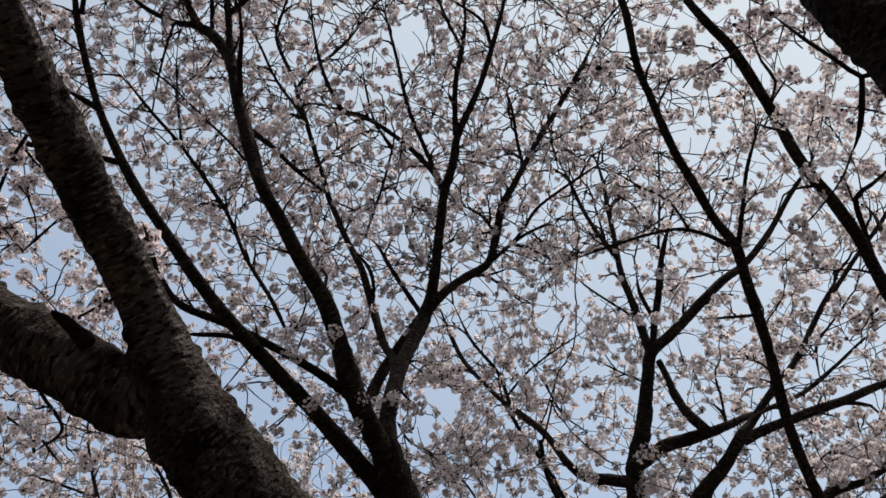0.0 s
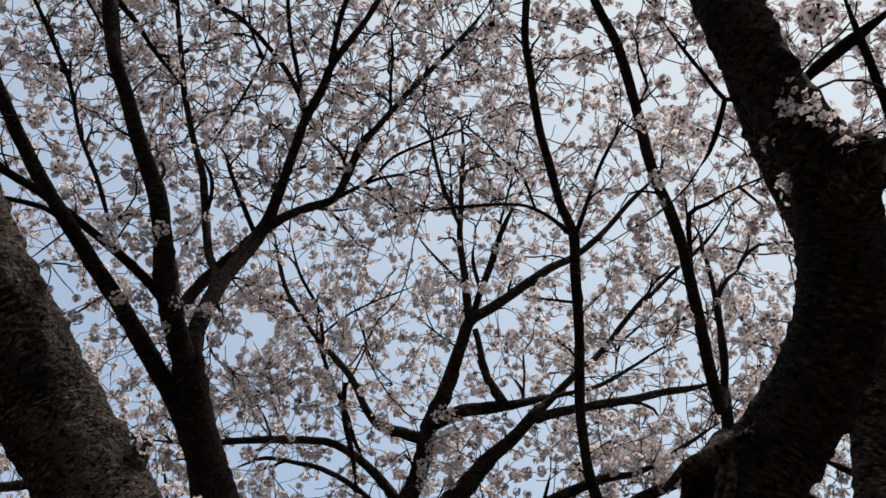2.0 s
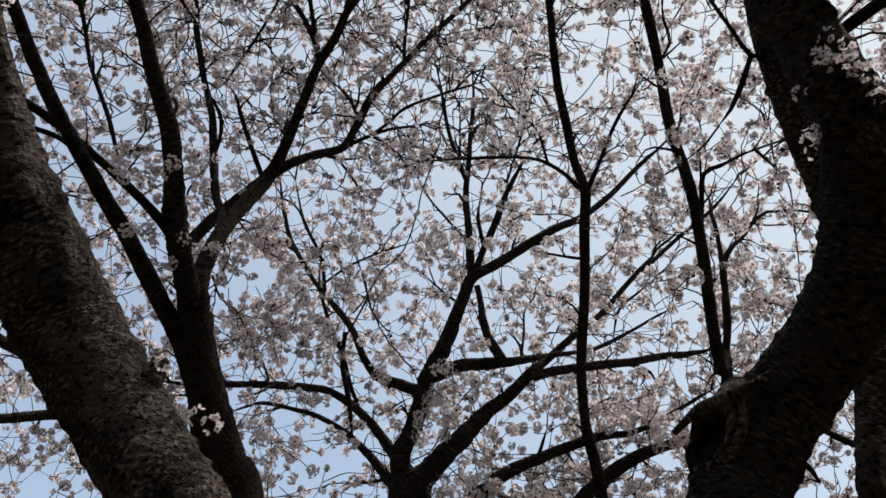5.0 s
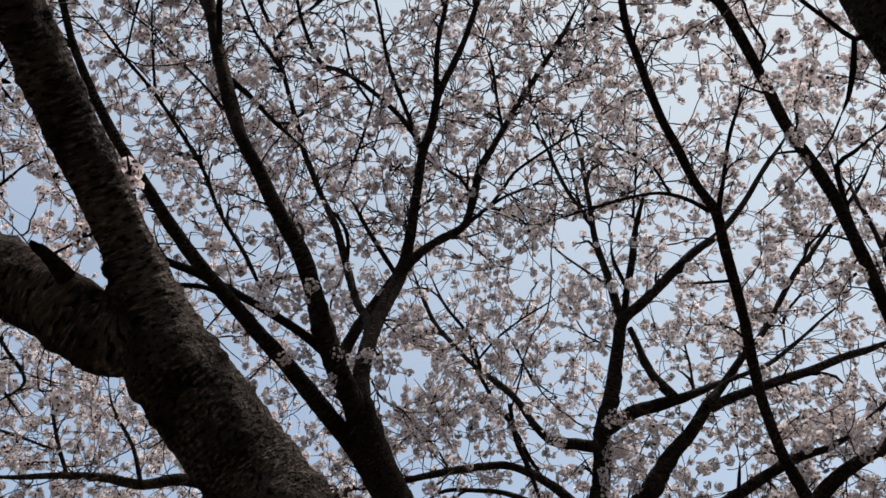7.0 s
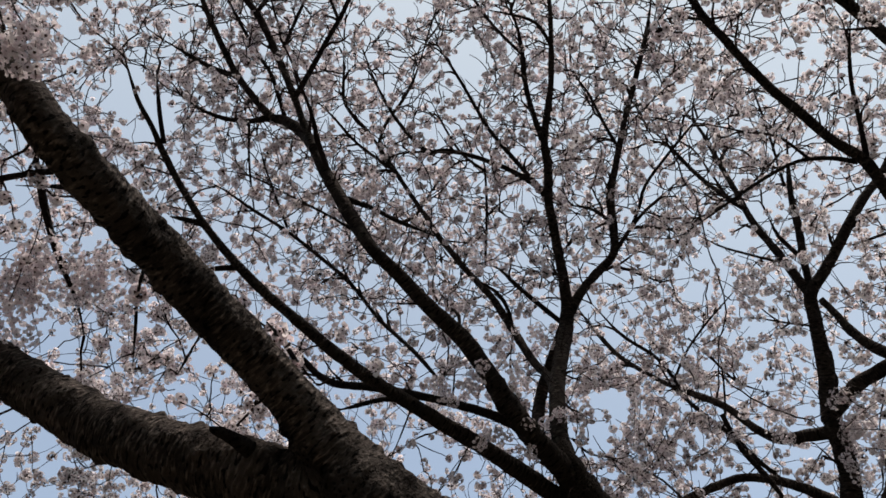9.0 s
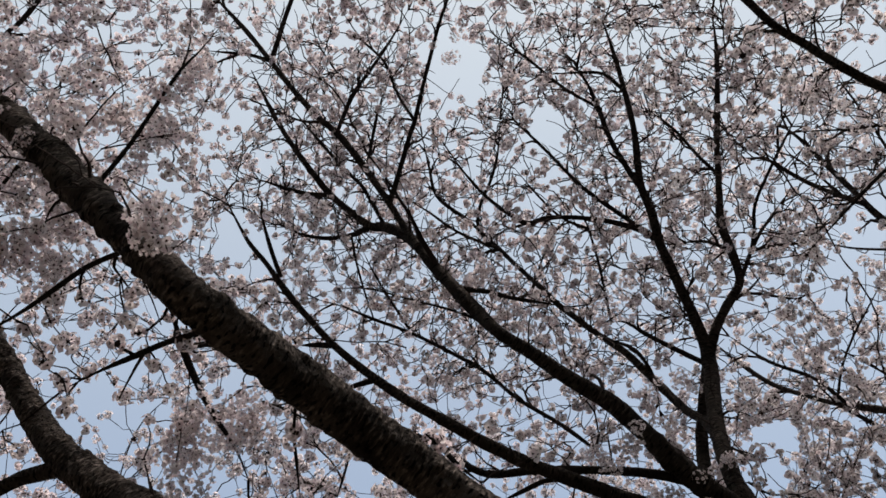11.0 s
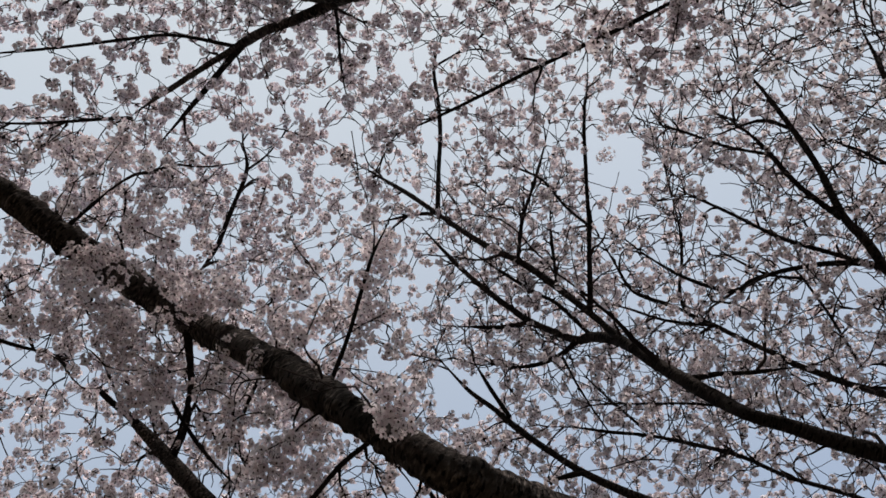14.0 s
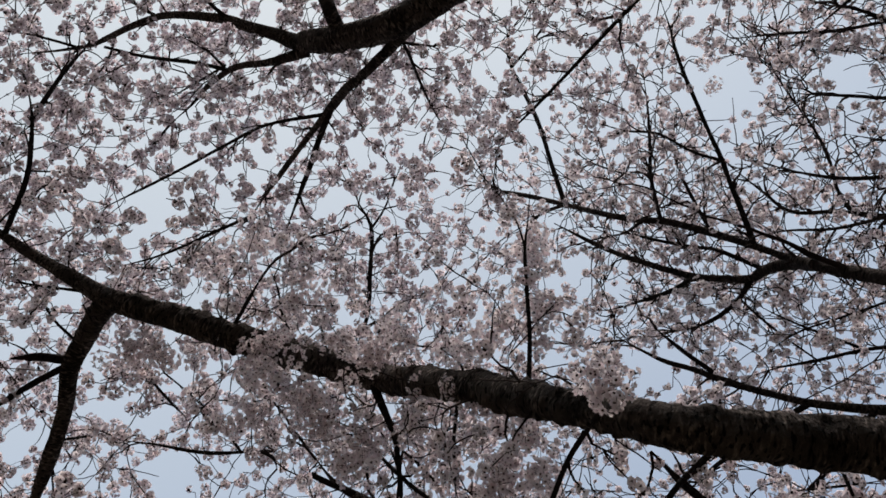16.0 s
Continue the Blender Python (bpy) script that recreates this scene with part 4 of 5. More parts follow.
limb("F", "branch", [(-1.533, 1.299, 4.25, .005), (-1.495, 1.401, 4.26, .005), (-1.455, 1.502, 4.268, .004), (-1.411, 1.6, 4.276, .003)])
limb("F", "stub", [(-.916, 1.453, 3.247, .024), (-.938, 1.403, 3.248, .02), (-.968, 1.371, 3.258, .013), (-.982, 1.357, 3.261, .007)], "callused stump of a lost limb")


# each branch belongs to the limb or trunk that it springs from
for tree, kind, ob, line in STEMS:
    if kind == "branch":
        bearers = [(min(((other - line[e]) ** 2).sum(1).min() for e in (0, -1)), k) for k, (owner, sort, _, other) in enumerate(STEMS) if owner == tree and sort in ("limb", "trunk")]
        if bearers:
            ob.parent = STEMS[min(bearers)[1]][2]


def healed_wound(tree, at, out, along, wide, high):
    """A pruning wound: a rolled callus rim round a dark hollow, swelling out of the trunk."""
    at, out, along = np.array(at), np.array(out), np.array(along)
    side = np.cross(out, along)
    profile = ((2.0, -0.09), (1.6, -0.045), (1.32, -0.008), (1.16, 0.016), (1.0, 0.02), (0.84, 0.008), (0.74, -0.016), (0.6, -0.05), (0.35, -0.075), (0.02, -0.085))
    verts, tris, uv, n = [], [], [], 40
    for i, (reach, rise) in enumerate(profile):
        for k in range(n + 1):
            a = (k % n) * 2 * math.pi / n
            wave = 1 + 0.1 * noise.noise(Vector((math.cos(a) * 1.7, math.sin(a) * 1.7, reach * 2)))
            lift = rise + 0.012 * noise.noise(Vector((math.cos(a) * 2.5 + 9, math.sin(a) * 2.5, reach * 3))) + 0.006 * math.sin(a - 2.2)
            verts.append(at + side * math.cos(a) * wide * reach * wave + along * math.sin(a) * high * reach * wave + out * lift)
            uv.append((k * 0.01, reach * wide))
    for i in range(len(profile) - 1):
        for k in range(n):
            q = i * (n + 1) + k
            tris += [(q, q + 1, q + n + 2), (q, q + n + 2, q + n + 1)]
    part("healed_wound", mesh_from("healed_wound", np.array(verts), np.array(tris), [BARK], smooth=True, uv=np.array(uv)), TREES[tree], "rolled callus rim round a dark hollow")


healed_wound("R", (1.122, 1.559, 2.839), (-0.831, -0.336, -0.443), (0.031, -0.823, 0.567), 0.044, 0.082)
for rolled in ([(1.157, 1.46, 2.891, .01), (1.159, 1.48, 2.827, .013), (1.144, 1.533, 2.776, .014), (1.109, 1.604, 2.764, .01)],
               [(1.057, 1.613, 2.871, .009), (1.082, 1.53, 2.888, .014), (1.136, 1.46, 2.893, .016), (1.213, 1.382, 2.929, .01)]):      # rolls of callus that close over the wound
    v, t, uv = tube(spline(rolled, 0.012), 14, 0.3, seed=4.2)
    part("callus_roll", mesh_from("callus_roll", v, t, [BARK], smooth=True, uv=uv), TREES["R"])


# ---- twigs: grown towards points of the crown from the nearest stem ----
rng = np.random.default_rng(7)
pos = np.vstack([k[:, :3] for _, k, _ in NODES])
way = np.vstack([d for _, _, d in NODES])
rad = np.concatenate([k[:, 3] for _, k, _ in NODES])
own = np.concatenate([np.full(len(k), "FRABDNG".index(tree)) for tree, k, _ in NODES])
ok = pos[:, 2] > 3.4
pos, way, rad, own = pos[ok], way[ok], rad[ok], own[ok]

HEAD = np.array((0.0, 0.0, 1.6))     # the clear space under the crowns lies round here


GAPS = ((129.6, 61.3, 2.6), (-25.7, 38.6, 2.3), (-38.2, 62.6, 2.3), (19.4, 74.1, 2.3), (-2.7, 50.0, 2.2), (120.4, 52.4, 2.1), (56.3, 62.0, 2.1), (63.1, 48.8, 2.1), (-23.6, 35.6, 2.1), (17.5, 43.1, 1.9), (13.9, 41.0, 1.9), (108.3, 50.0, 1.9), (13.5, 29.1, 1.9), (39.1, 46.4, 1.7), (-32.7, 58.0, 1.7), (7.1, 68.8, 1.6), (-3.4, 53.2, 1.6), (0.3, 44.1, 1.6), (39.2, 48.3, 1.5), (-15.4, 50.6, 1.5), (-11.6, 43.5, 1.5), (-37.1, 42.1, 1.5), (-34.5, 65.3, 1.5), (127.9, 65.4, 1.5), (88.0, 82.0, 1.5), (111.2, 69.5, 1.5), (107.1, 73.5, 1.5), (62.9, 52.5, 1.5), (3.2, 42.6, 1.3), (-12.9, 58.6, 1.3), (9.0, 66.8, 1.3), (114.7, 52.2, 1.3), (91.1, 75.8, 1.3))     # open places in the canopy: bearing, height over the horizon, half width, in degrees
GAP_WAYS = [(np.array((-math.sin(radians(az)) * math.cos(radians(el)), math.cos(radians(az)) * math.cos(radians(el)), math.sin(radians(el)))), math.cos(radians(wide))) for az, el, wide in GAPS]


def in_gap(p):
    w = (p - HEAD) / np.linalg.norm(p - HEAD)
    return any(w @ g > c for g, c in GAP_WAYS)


def crown_points(n):
    """Points in the canopy that arches over the clear space, with thinner and denser places."""
    out = []
    while len(out) < n:
        up = rng.uniform(0.5, 1.0)
        # bearings past -80 add unseen crown that screens the stems from the sun
        az = radians(rng.uniform(-150 if up > 0.82 else -80, 170))
        d = rng.triangular(4.1, 5.5, 7.1)
        s = math.sqrt(1 - up * up)
        p = HEAD + d * np.array((-math.sin(az) * s, math.cos(az) * s, up))
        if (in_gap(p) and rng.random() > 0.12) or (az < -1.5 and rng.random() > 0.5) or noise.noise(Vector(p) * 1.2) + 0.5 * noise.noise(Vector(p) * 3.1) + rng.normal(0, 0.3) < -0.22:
            continue
        out.append(p)
    return np.array(out)


goals = crown_points(8600)
goals = np.vstack([goals, pos[rng.integers(0, len(pos), 1800)] + rng.normal(0, 0.2, (1800, 3)) + (0, 0, 0.06)])
limb_f = np.where((own == 0) & (pos[:, 0] < -1.32) & (pos[:, 0] > -2.05) & (pos[:, 1] < 0.5))[0]
extra = []
while len(extra) < 800:       # the roof of the crowns closes up overhead
    az, up = radians(rng.uniform(25, 150)), rng.uniform(0.84, 1.0)
    s = math.sqrt(1 - up * up)
    g = HEAD + rng.uniform(4.4, 6.2) * np.array((-math.sin(az) * s, math.cos(az) * s, up))
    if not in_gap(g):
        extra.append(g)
for az, el, wide, n in ((-2, 45, 5, 330), (31, 56, 6, 130), (0, 63, 6, 170), (-3, 40, 4, 70), (44, 47, 2, 45)):       # fuller places in the crowns: bearing, height, spread in degrees, shoots
    for _ in range(n):
        a, b = radians(az + rng.normal(0, wide * 0.7) / math.cos(radians(el))), radians(el + rng.normal(0, wide * 0.7))
        g = HEAD + rng.uniform(4.5, 6.2) * np.array((-math.sin(a) * math.cos(b), math.cos(a) * math.cos(b), math.sin(b)))
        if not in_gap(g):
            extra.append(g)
goals = np.vstack([goals, extra])
goals = goals[np.linalg.norm(goals - HEAD, axis=1) > 2.9]
goals = np.vstack([goals, pos[rng.choice(limb_f, 260)] + rng.normal(0, 0.2, (260, 3)),
                   np.array((0.26, 0.75, 5.8)) + rng.normal(0, 0.14, (110, 3))])
for tree, n, wide in ((6, 1000, 0.4), (4, 560, 0.3), (3, 160, 0.3), (1, 420, 0.35)):
    nodes = np.where(own == tree)[0]
    goals = np.vstack([goals, pos[rng.choice(nodes, n)] + rng.normal(0, wide, (n, 3))])
near = np.array([((pos - g) ** 2).sum(1).min() for g in goals])
goals = goals[np.argsort(near)]

cap = len(pos) + 16 * len(goals) + 9000
P, W, Q, O = np.zeros((cap, 3)), np.zeros((cap, 3)), np.zeros(cap), np.zeros(cap, int)
count = len(pos)
P[:count], W[:count], Q[:count], O[:count] = pos, way, rad, own
twig_parts = {k: [] for k in range(7)}
spots = {k: [] for k in range(7)}     # where blossom sits: place, outward way


def twig_tube(c, r0, r1, sides=4):
    _, u, v = frames_along(c)
    r = np.linspace(r0, r1, len(c))[:, None, None] * rng.uniform(0.85, 1.2, (len(c), 1, 1))
    a = np.arange(sides) * 2 * math.pi / sides
    vv = (c[:, None] + r * (u[:, None] * np.cos(a)[None, :, None] + v[:, None] * np.sin(a)[None, :, None])).reshape(-1, 3)
    i, j = np.meshgrid(np.arange(len(c) - 1), np.arange(sides), indexing="ij")
    p, q = (i * sides + j).ravel(), (i * sides + (j + 1) % sides).ravel()
    return vv, np.vstack([np.c_[p, q, q + sides], np.c_[p, q + sides, p + sides]])


def bearer(g):
    """The stem or twig that a shoot towards g springs from: near, and already growing that way."""
    d2 = ((P[:count] - g) ** 2).sum(1)
    close = np.where(d2 < 2.6 * d2.min() + 0.02)[0]
    dist = np.sqrt(d2[close]) + 1e-6
    along = ((g - P[close]) * W[close]).sum(1) / dist
    k = int(close[(dist * (1.9 - along)).argmin()])
    return k, math.sqrt(d2[k])


boughs = crown_points(950)
boughs = boughs[np.argsort([((pos - g) ** 2).sum(1).min() for g in boughs])]
bare = []
while len(bare) < 2700:       # nearly bare twigs high in the middle crown
    az, up = radians(rng.uniform(-35, 62)), rng.uniform(0.8, 0.97)
    s = math.sqrt(1 - up * up)
    g = HEAD + rng.uniform(4.6, 6.0) * np.array((-math.sin(az) * s, math.cos(az) * s, up))
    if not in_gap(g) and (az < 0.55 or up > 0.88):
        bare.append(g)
for number, g in enumerate(np.vstack([boughs, bare, goals])):
    k, length = bearer(g)
    if length < 0.06 or length > 2.2:
        continue
    a, dirn = P[k], W[k]
    out = (g - a) / length
    mid = a + 0.5 * length * (0.75 * out + 0.5 * dirn + rng.normal(0, 0.1, 3)) + (0, 0, 0.05 * length)
    n = max(4, int(length / 0.06) + 2)
    u = np.linspace(0, 1, n)[:, None]
    c = (1 - u) ** 2 * a + 2 * u * (1 - u) * mid + u * u * g
    for waves, sway in ((1.3, 0.03), (3.1, 0.012)):
        c += (np.sin(u * waves * math.pi + rng.uniform(0, 6.3)) * u * rng.normal(0, sway, 3)) * min(1.0, length / 0.4)
    c[1:] += np.cumsum(rng.normal(0, 0.006, (n - 1, 3)), 0)
    tree = int(O[k])
    thick = 1.8 if number < len(boughs) else 1.35 if number < len(boughs) + len(bare) else 1.0
    r0 = min((0.005 + 0.010 * length) * thick, 0.8 * Q[k])
    twig_parts[tree].append(twig_tube(c, r0, 0.0024 * thick, 4 if thick > 1 else 3))
    t = np.gradient(c, axis=0)
    t /= np.linalg.norm(t, axis=1)[:, None] + 1e-9
    m = min(n - 1, cap - count)
    P[count:count + m], W[count:count + m], O[count:count + m] = c[1:m + 1], t[1:m + 1], tree
    Q[count:count + m] = np.linspace(r0, 0.0026 * thick, n)[1:m + 1]
    count += m
    if rng.random() < 0.55:      # a crooked side shoot that bears a few buds
        i = int(rng.integers(n // 3, n))
        o = t[i] * 0.7 + rng.normal(0, 0.45, 3)
        e = rng.uniform(0.05, 0.17)
        s = np.linspace(0, 1, 6)[:, None]
        shoot = c[i] + s * o * e + s * s * rng.normal(0, 0.05, 3) + np.array((0, 0, 0.04)) * s ** 2
        shoot[1:] += np.cumsum(rng.normal(0, 0.004, (5, 3)), 0)
        twig_parts[tree].append(twig_tube(shoot, 0.0034, 0.0022, 3))
        if rng.random() < 0.6:
            spots[tree].append((shoot[-1], shoot[-1] - shoot[-2] + rng.normal(0, 0.004, 3)))
    at = length
    while at > 0.22 * length:
        i = min(n - 1, int(round(at / length * (n - 1))))
        if rng.random() < (0.34 if thick == 1.35 else 0.93):
            o = rng.normal(0, 1, 3)
            o -= t[i] * (o @ t[i]) * 0.6
            o /= np.linalg.norm(o)
            spots[tree].append((c[i] + rng.normal(0, 0.008, 3), o))
        at -= rng.uniform(0.095, 0.225)
for tree, keep, d in NODES:
    for i in range(len(keep)):
        if keep[i, 2] > 3.4 and keep[i, 3] < 0.02 and rng.random() < 0.4:
            o = rng.normal(0, 1, 3)
            o -= d[i] * (o @ d[i])
            o /= np.linalg.norm(o)
            spots["FRABDNG".index(tree)].append((keep[i, :3] + o * keep[i, 3], o))


# the undersides of the limbs stay bare: blossom sits beside and above the wood
stem_way = (pos - HEAD)[rad > 0.006]
stem_far = np.linalg.norm(stem_way, axis=1)
stem_way /= stem_far[:, None]
stem_half = rad[rad > 0.006] / stem_far
for k in spots:
    kept = []
    for c, o in spots[k]:
        d = np.linalg.norm(c - HEAD)
        w = (c - HEAD) / d
        under = (stem_way @ w > np.cos(stem_half + 0.028 / d)) & (stem_far > d - 0.05)
        if not under.any() or (stem_half[under].max() < 0.005 and rng.random() < 0.15):
            kept.append((c, o))
    spots[k] = kept


# ---- blossom ----
def flower(detail):
    """One five-petalled flower that opens along +z; sizes in metres."""
    vs, ts, ms = [], [], []
    turn = rng.uniform(0, 6.3)
    for k in range(5):
        a = turn + k * 2 * math.pi / 5 + rng.normal(0, 0.08)
        e, s = np.array((math.cos(a), math.sin(a), 0)), np.array((-math.sin(a), math.cos(a), 0))
        z, cup, b = np.array((0, 0, 1.0)), rng.uniform(0.15, 0.65), len(vs)
        L, w = rng.uniform(0.0125, 0.0165), rng.uniform(0.0055, 0.0075)
        if detail:
            vs += [e * 0.0015, e * 0.5 * L - s * w + z * cup * 0.4 * L, e * 0.55 * L + z * (cup * 0.4 * L - 0.0015),
                   e * 0.5 * L + s * w + z * cup * 0.4 * L, e * L - s * 0.5 * w + z * cup * L, e * 0.92 * L + z * cup * 0.9 * L, e * L + s * 0.5 * w + z * cup * L]
            ts += [(b, b + 1, b + 2), (b, b + 2, b + 3), (b + 1, b + 4, b + 5), (b + 1, b + 5, b + 2), (b + 2, b + 5, b + 6), (b + 2, b + 6, b + 3)]
            ms += [0] * 6
        else:
            if k == 0:
                vs.append(np.zeros(3))
            vs.append(e * L * rng.uniform(0.95, 1.2) + z * cup * 0.7 * L)
            ts.append((0, k + 1, (k + 1) % 5 + 1))
            ms.append(0)
    return np.array(vs), ts, ms


def turn_to(o):
    o = o / (np.linalg.norm(o) + 1e-9)
    x = np.cross((0.31, 0.52, 0.8), o)
    x /= np.linalg.norm(x) + 1e-9
    return np.stack([x, np.cross(o, x), o], 1)


def pompon(n, size, open_):
    """Flowers on stalks round one spur: a round tuft, or with open_ below 1 a looser one that shows its stalks and dark calyxes."""
    V, T, M, base = [], [], [], 0
    for k in range(n):
        z = 1 - (1 + open_) * (k + 0.5) / n
        a = k * 2.39996 + rng.normal(0, 0.25)
        o = np.array((math.sqrt(1 - z * z) * math.cos(a), math.sqrt(1 - z * z) * math.sin(a), z)) + rng.normal(0, 0.12, 3)
        o /= np.linalg.norm(o)
        tip = o * size * rng.uniform(0.78, 1.06)
        v, t, m = flower(False)
        q = turn_to(o)
        v = v * rng.uniform(0.8, 1.05) @ turn_to(o + rng.normal(0, 0.25, 3)).T + tip
        w = q @ np.array((math.cos(a), math.sin(a), 0))
        y = np.cross(o, w)
        stalk = np.array((-w * 0.001, tip + w * 0.0016 - o * 0.004, tip - w * 0.0016 - o * 0.004))
        calyx = tip + np.array((w * 0.0045 - o * 0.001, -w * 0.0045 - o * 0.001, -o * 0.015))
        eye = tip + o * 0.0045 + np.array((w * 0.0062, y * 0.0055 - w * 0.003, -y * 0.0055 - w * 0.003))
        small = (calyx, eye) if open_ == 1.0 else (stalk, calyx, eye)     # a full tuft hides its stalks
        V += [v, *small]
        T += [(i + base, j + base, l + base) for i, j, l in t]
        base += len(v)
        for _ in small:
            T.append((base, base + 1, base + 2))
            base += 3
        M += m + [1] * len(small)
    # the dark spur with its bud scales that the stalks spring from
    spur = np.array(((1, 0, 0), (-0.5, 0.87, 0), (-0.5, -0.87, 0), (0, 0, 1.5), (0, 0, -1.3))) * rng.uniform(0.0065, 0.010) + rng.normal(0, 0.0015, (5, 3))
    V.append(spur)
    for i in range(3):
        T += [(base + i, base + (i + 1) % 3, base + 3), (base + (i + 1) % 3, base + i, base + 4)]
    return np.vstack(V), np.array(T), np.array(M + [2] * 6)


LOOSE = [pompon(int(rng.integers(5, 8)), 0.016, 0.35) for _ in range(16)]
TUFTS = [pompon(int(rng.integers(9, 13)), 0.022, 0.7) for _ in range(16)]
POMPONS = [pompon(int(rng.integers(16, 23)), 0.033, 1.0) for _ in range(12)]
SHARE = ((0.24, 0.36), (0.18, 0.34), (0.56, 0.32), (0.46, 0.34), (0.26, 0.38), (0.34, 0.38), (0.34, 0.36))     # loose and half-round tufts on each tree
NAMES = "FRABDNG"
for tree in range(7):
    thing = TREES[NAMES[tree]]
    if twig_parts[tree]:
        V, T, base = [], [], 0
        for v, t in twig_parts[tree]:
            V.append(v)
            T.append(t + base)
            base += len(v)
        part("brushwood", mesh_from("brushwood", np.vstack(V), np.vstack(T), [TWIG], smooth=True), thing, "thin dark tangled twigs")["kind"] = "stuff"
    V, T, M, base = [], [], [], 0
    for c, o in spots[tree]:
        pick = rng.random() - 0.35 * noise.noise(Vector(c) * 1.6)
        kinds = LOOSE if pick < SHARE[tree][0] else TUFTS if pick < sum(SHARE[tree]) else POMPONS
        v, t, m = kinds[int(rng.integers(len(kinds)))]
        spin = rng.uniform(0, 6.3)
        R = turn_to(o + (0, 0, -0.15)) @ np.array(((math.cos(spin), -math.sin(spin), 0), (math.sin(spin), math.cos(spin), 0), (0, 0, 1)))
        V.append(v * rng.uniform(0.8, 1.15) * (0.95 if NAMES[tree] == "A" else 1.0) @ R.T + c)
        T.append(t + base)
        M.append(m)
        base += len(v)
    if V:
        part("blossom", mesh_from("blossom", np.vstack(V), np.vstack(T), [PETALS[NAMES[tree]], STALK, TWIG], np.concatenate(M)), thing, "pale pink five-petalled cherry blossom in umbels")["kind"] = "stuff"

# ---- dense balls of blossom on the near limb, each one a part ----
def ball(n, size, petal):
    V, T, M, base = [], [], [], 0
    for k in range(n):
        z = 1 - 2 * (k + 0.5) / n
        a = k * 2.39996 + rng.normal(0, 0.2)
        o = np.array((math.sqrt(1 - z * z) * math.cos(a), math.sqrt(1 - z * z) * math.sin(a), z))
        v, t, m = flower(True)
        tip = o * size * rng.uniform(0.75, 1.1)
        v = v @ turn_to(o + rng.normal(0, 0.35, 3)).T + tip
        q = turn_to(o)
        sv = np.array((o * 0.006, o * 0.006 + q[:, 0] * 0.001, tip + q[:, 0] * 0.001, tip - q[:, 0] * 0.001))
        eye = tip + o * 0.0035 + np.array([q @ (0.0042 * math.cos(w), 0.0042 * math.sin(w), 0) for w in (0, 1.26, 2.51, 3.77, 5.03)])
        V += [v, sv, eye]
        T += [(a_ + base, b_ + base, c_ + base) for a_, b_, c_ in t]
        base += len(v)
        T += [(base, base + 1, base + 2), (base, base + 2, base + 3)]
        base += 4
        T += [(base, base + 1, base + 2), (base, base + 2, base + 3), (base, base + 3, base + 4)]
        base += 5
        M += m + [1] * 5
    return mesh_from("flower_ball", np.vstack(V), np.array(T), [petal, STALK], M)


BALLS = {petal: [ball(int(rng.integers(16, 30)), rng.uniform(0.042, 0.055), petal) for _ in range(8)] for petal in (PETAL, PALE_PETAL, ROSY_PETAL)}


def ball_at(tree, p, size=1.0):
    ob = part("flower_ball", BALLS[PETALS[tree]][int(rng.integers(8))], TREES[tree])
    ob.matrix_basis = Matrix.LocRotScale(Vector(p), Euler(rng.uniform(0, 6.3, 3)), Vector((size,) * 3))


CLUMPS = ((-1.2, 0.26, 4.33), (-1.03, 0.21, 4.51), (-1.48, 0.31, 4.02), (-1.53, 0.19, 4.19), (-1.43, 0.1, 4.37), (-1.68, 0.02, 4.41), (-1.51, -0.17, 4.62), (-1.62, -0.23, 4.62), (-1.53, -0.49, 4.81), (-1.72, -0.51, 4.66), (-1.84, -0.43, 4.55), (-1.79, -0.62, 4.73), (-1.92, -0.29, 4.5), (-1.92, -0.19, 4.39), (-1.96, -1.02, 4.84), (-2.02, -1.15, 4.88), (-2.04, -0.61, 4.63), (-1.47, -0.8, 5.01), (-1.71, 1.12, 4.1), (-1.79, 1.24, 3.99), (-1.58, 1.27, 4.12), (-1.66, 0.3, 4.02))
for p in CLUMPS:      # bunches along the spurs of the limb
    for _ in range(8):
        ball_at("F", np.array(p) + rng.normal(0, 0.05, 3), rng.uniform(0.75, 1.1))
for p in ((1.21, 4.04, 4.84), (1.15, 4.08, 4.76), (1.27, 4.08, 4.71), (1.28, 4.0, 4.97)):      # on the old spurs above the fork
    for _ in range(3):
        ball_at("B", np.array(p) + rng.normal(0, 0.035, 3), rng.uniform(0.6, 0.8))
for at in ((0.0, 0.0, 0.0), (0.015, 0.03, -0.045), (-0.02, -0.03, 0.035), (0.035, 0.0, 0.025), (-0.03, 0.025, -0.015)):
    ball_at("F", np.array((-1.043, 0.378, 3.652)) + at, 1.0)
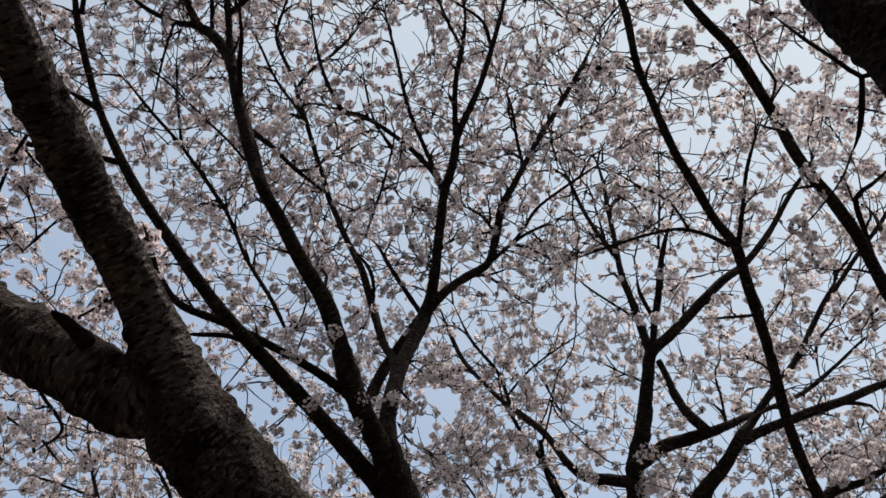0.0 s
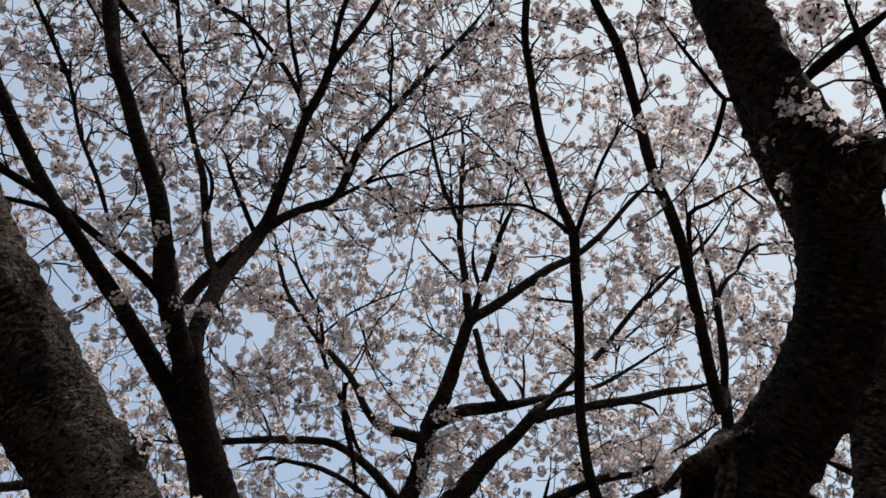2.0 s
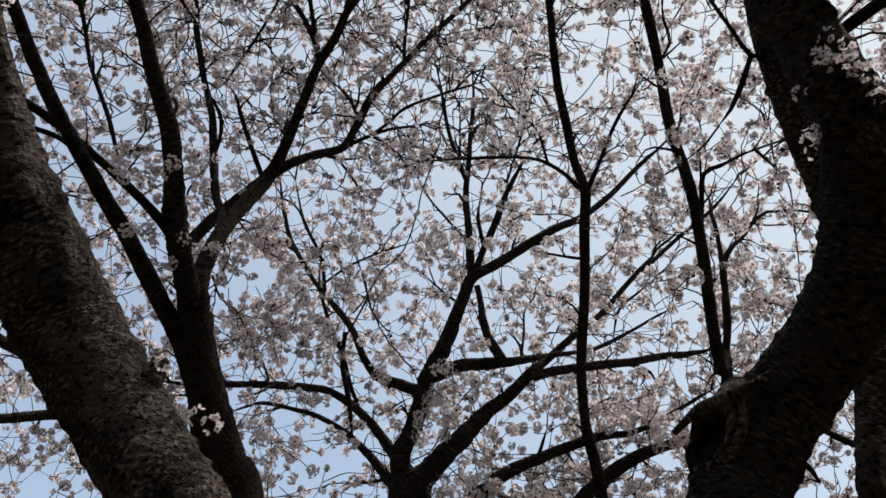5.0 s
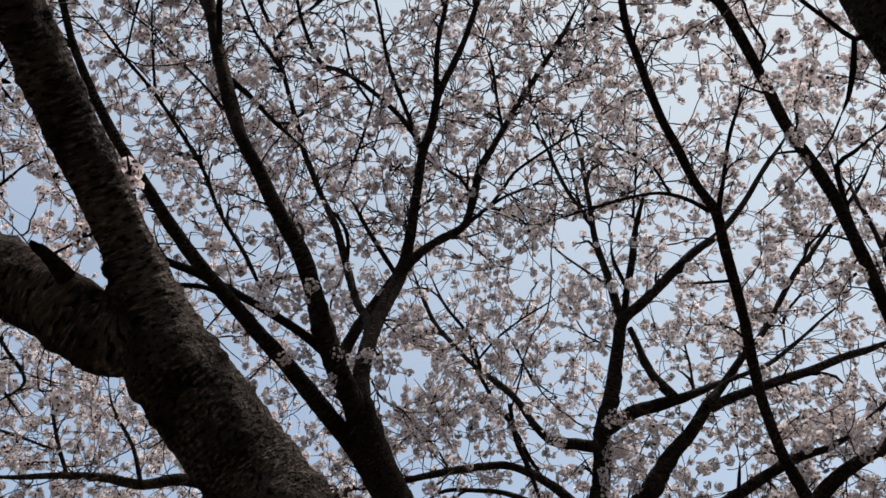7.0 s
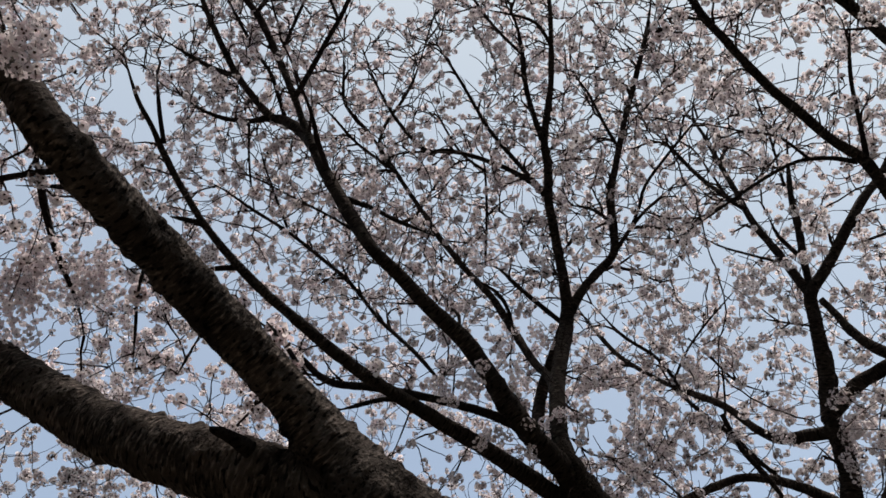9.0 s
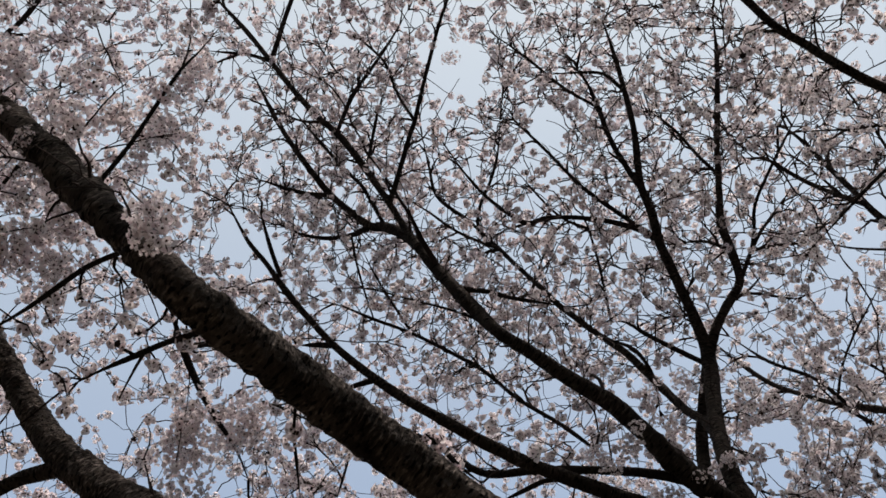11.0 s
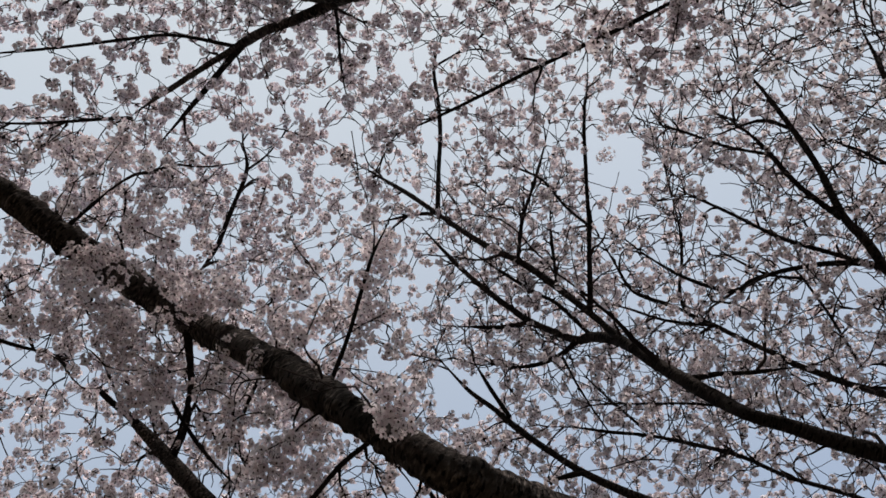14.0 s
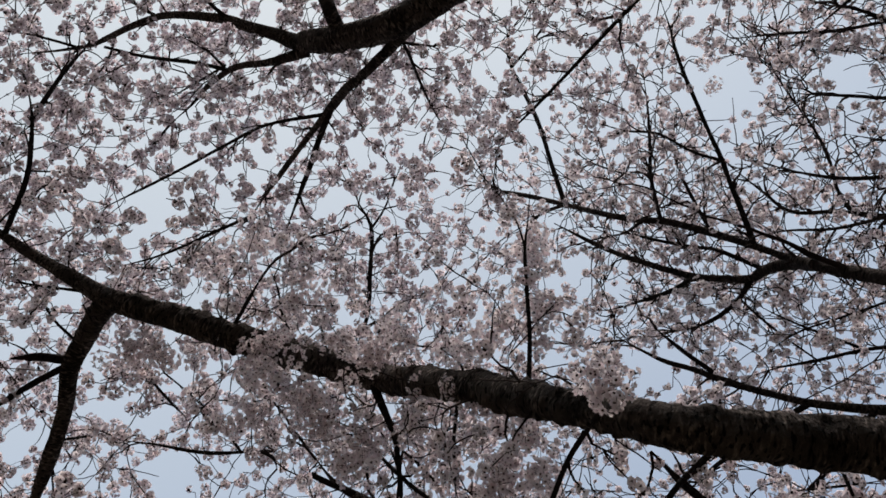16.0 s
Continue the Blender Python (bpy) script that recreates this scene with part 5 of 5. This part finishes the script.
SPUR_CLUMPS = {
    "A": ((-0.47, 2.82, 5.86), (-0.36, 2.82, 5.87), (-0.58, 2.65, 4.55), (-0.80, 3.03, 5.04), (-0.50, 3.29, 5.62), (-0.39, 2.92, 4.37), (-0.32, 3.08, 4.63), (-0.59, 2.88, 4.40), (1.16, 2.49, 6.27), (0.17, 3.49, 3.98), (0.24, 3.53, 3.93), (-0.30, 3.24, 5.46), (-0.76, 2.66, 4.62), (-0.83, 1.93, 5.44), (0.38, 2.74, 6.03), (-0.55, 2.81, 6.06), (-0.75, 2.62, 6.09), (-0.40, 1.12, 6.41), (-0.80, 2.26, 5.48), (-0.35, 3.24, 5.54), (-0.44, 2.58, 4.63), (0.05, 1.33, 6.53), (-0.23, 1.50, 6.47)),
    "N": ((0.94, 2.00, 4.96), (1.37, 1.48, 4.36), (1.31, 1.38, 4.39), (1.39, 1.63, 4.36), (1.73, 2.88, 4.14)),
    "B": ((2.28, 3.13, 5.82), (2.38, 3.22, 5.63), (1.24, 3.99, 5.12), (1.22, 4.16, 5.03), (1.33, 4.13, 5.03), (1.35, 4.12, 4.89), (1.23, 4.31, 4.83), (1.46, 4.35, 4.61), (1.40, 4.43, 4.54), (0.91, 4.14, 5.16), (0.98, 4.09, 5.24), (0.17, 4.73, 4.98), (0.57, 4.16, 5.28), (1.44, 2.95, 6.46)),
    "D": ((2.14, 3.23, 4.49), (2.06, 3.29, 4.43), (2.24, 3.22, 4.42), (2.24, 3.18, 4.28), (2.19, 3.29, 4.37), (1.34, 3.72, 4.21), (1.42, 3.74, 4.13), (1.32, 3.81, 4.08)),
    "F": ((-1.78, 1.19, 4.08), (-1.60, 1.27, 4.18), (-1.59, 1.33, 4.16)),
}      # old spurs that carry whole bunches of flowers
for tree, places in SPUR_CLUMPS.items():
    for p in places:
        p = np.array(p) + (HEAD - p) / np.linalg.norm(HEAD - p) * 0.04
        for _ in range(int(rng.integers(4, 8)) if tree in "BD" else int(rng.integers(2, 4))):
            ball_at(tree, p + rng.normal(0, 0.042, 3), rng.uniform(0.6, 0.9))
SPRAYS = [ball(int(rng.integers(4, 7)), 0.026, PETAL) for _ in range(3)]     # a few flowers straight out of the old bark
for tree, p in (("R", (1.02, 0.73, 3.27)), ("R", (1.13, 0.75, 3.28)), ("R", (1.16, 0.75, 3.25)), ("R", (1.19, 0.76, 3.23)), ("R", (1.06, 0.71, 3.25)), ("R", (1.1, 0.7, 3.24)), ("R", (1.3, 1.04, 3.53)), ("R", (1.32, 1.06, 3.5)), ("R", (1.06, 0.75, 3.33)), ("R", (1.07, 0.76, 3.32)), ("R", (1.10, 0.72, 3.33)), ("R", (1.11, 0.73, 3.31)), ("R", (1.07, 0.72, 3.37)), ("R", (1.13, 0.74, 3.29)), ("R", (1.14, 0.91, 3.28)), ("R", (1.14, 0.91, 3.26)), ("R", (1.07, 0.85, 3.33)), ("F", (-0.09, 1.75, 2.72)), ("F", (-0.05, 1.8, 2.74)), ("F", (-0.2, 1.8, 2.88))):
    ob = part("flower_spray", SPRAYS[int(rng.integers(3))], TREES[tree], "a few open flowers on old bark")
    ob.matrix_basis = Matrix.LocRotScale(Vector(p), Euler(rng.uniform(0, 6.3, 3)), Vector((0.75,) * 3))
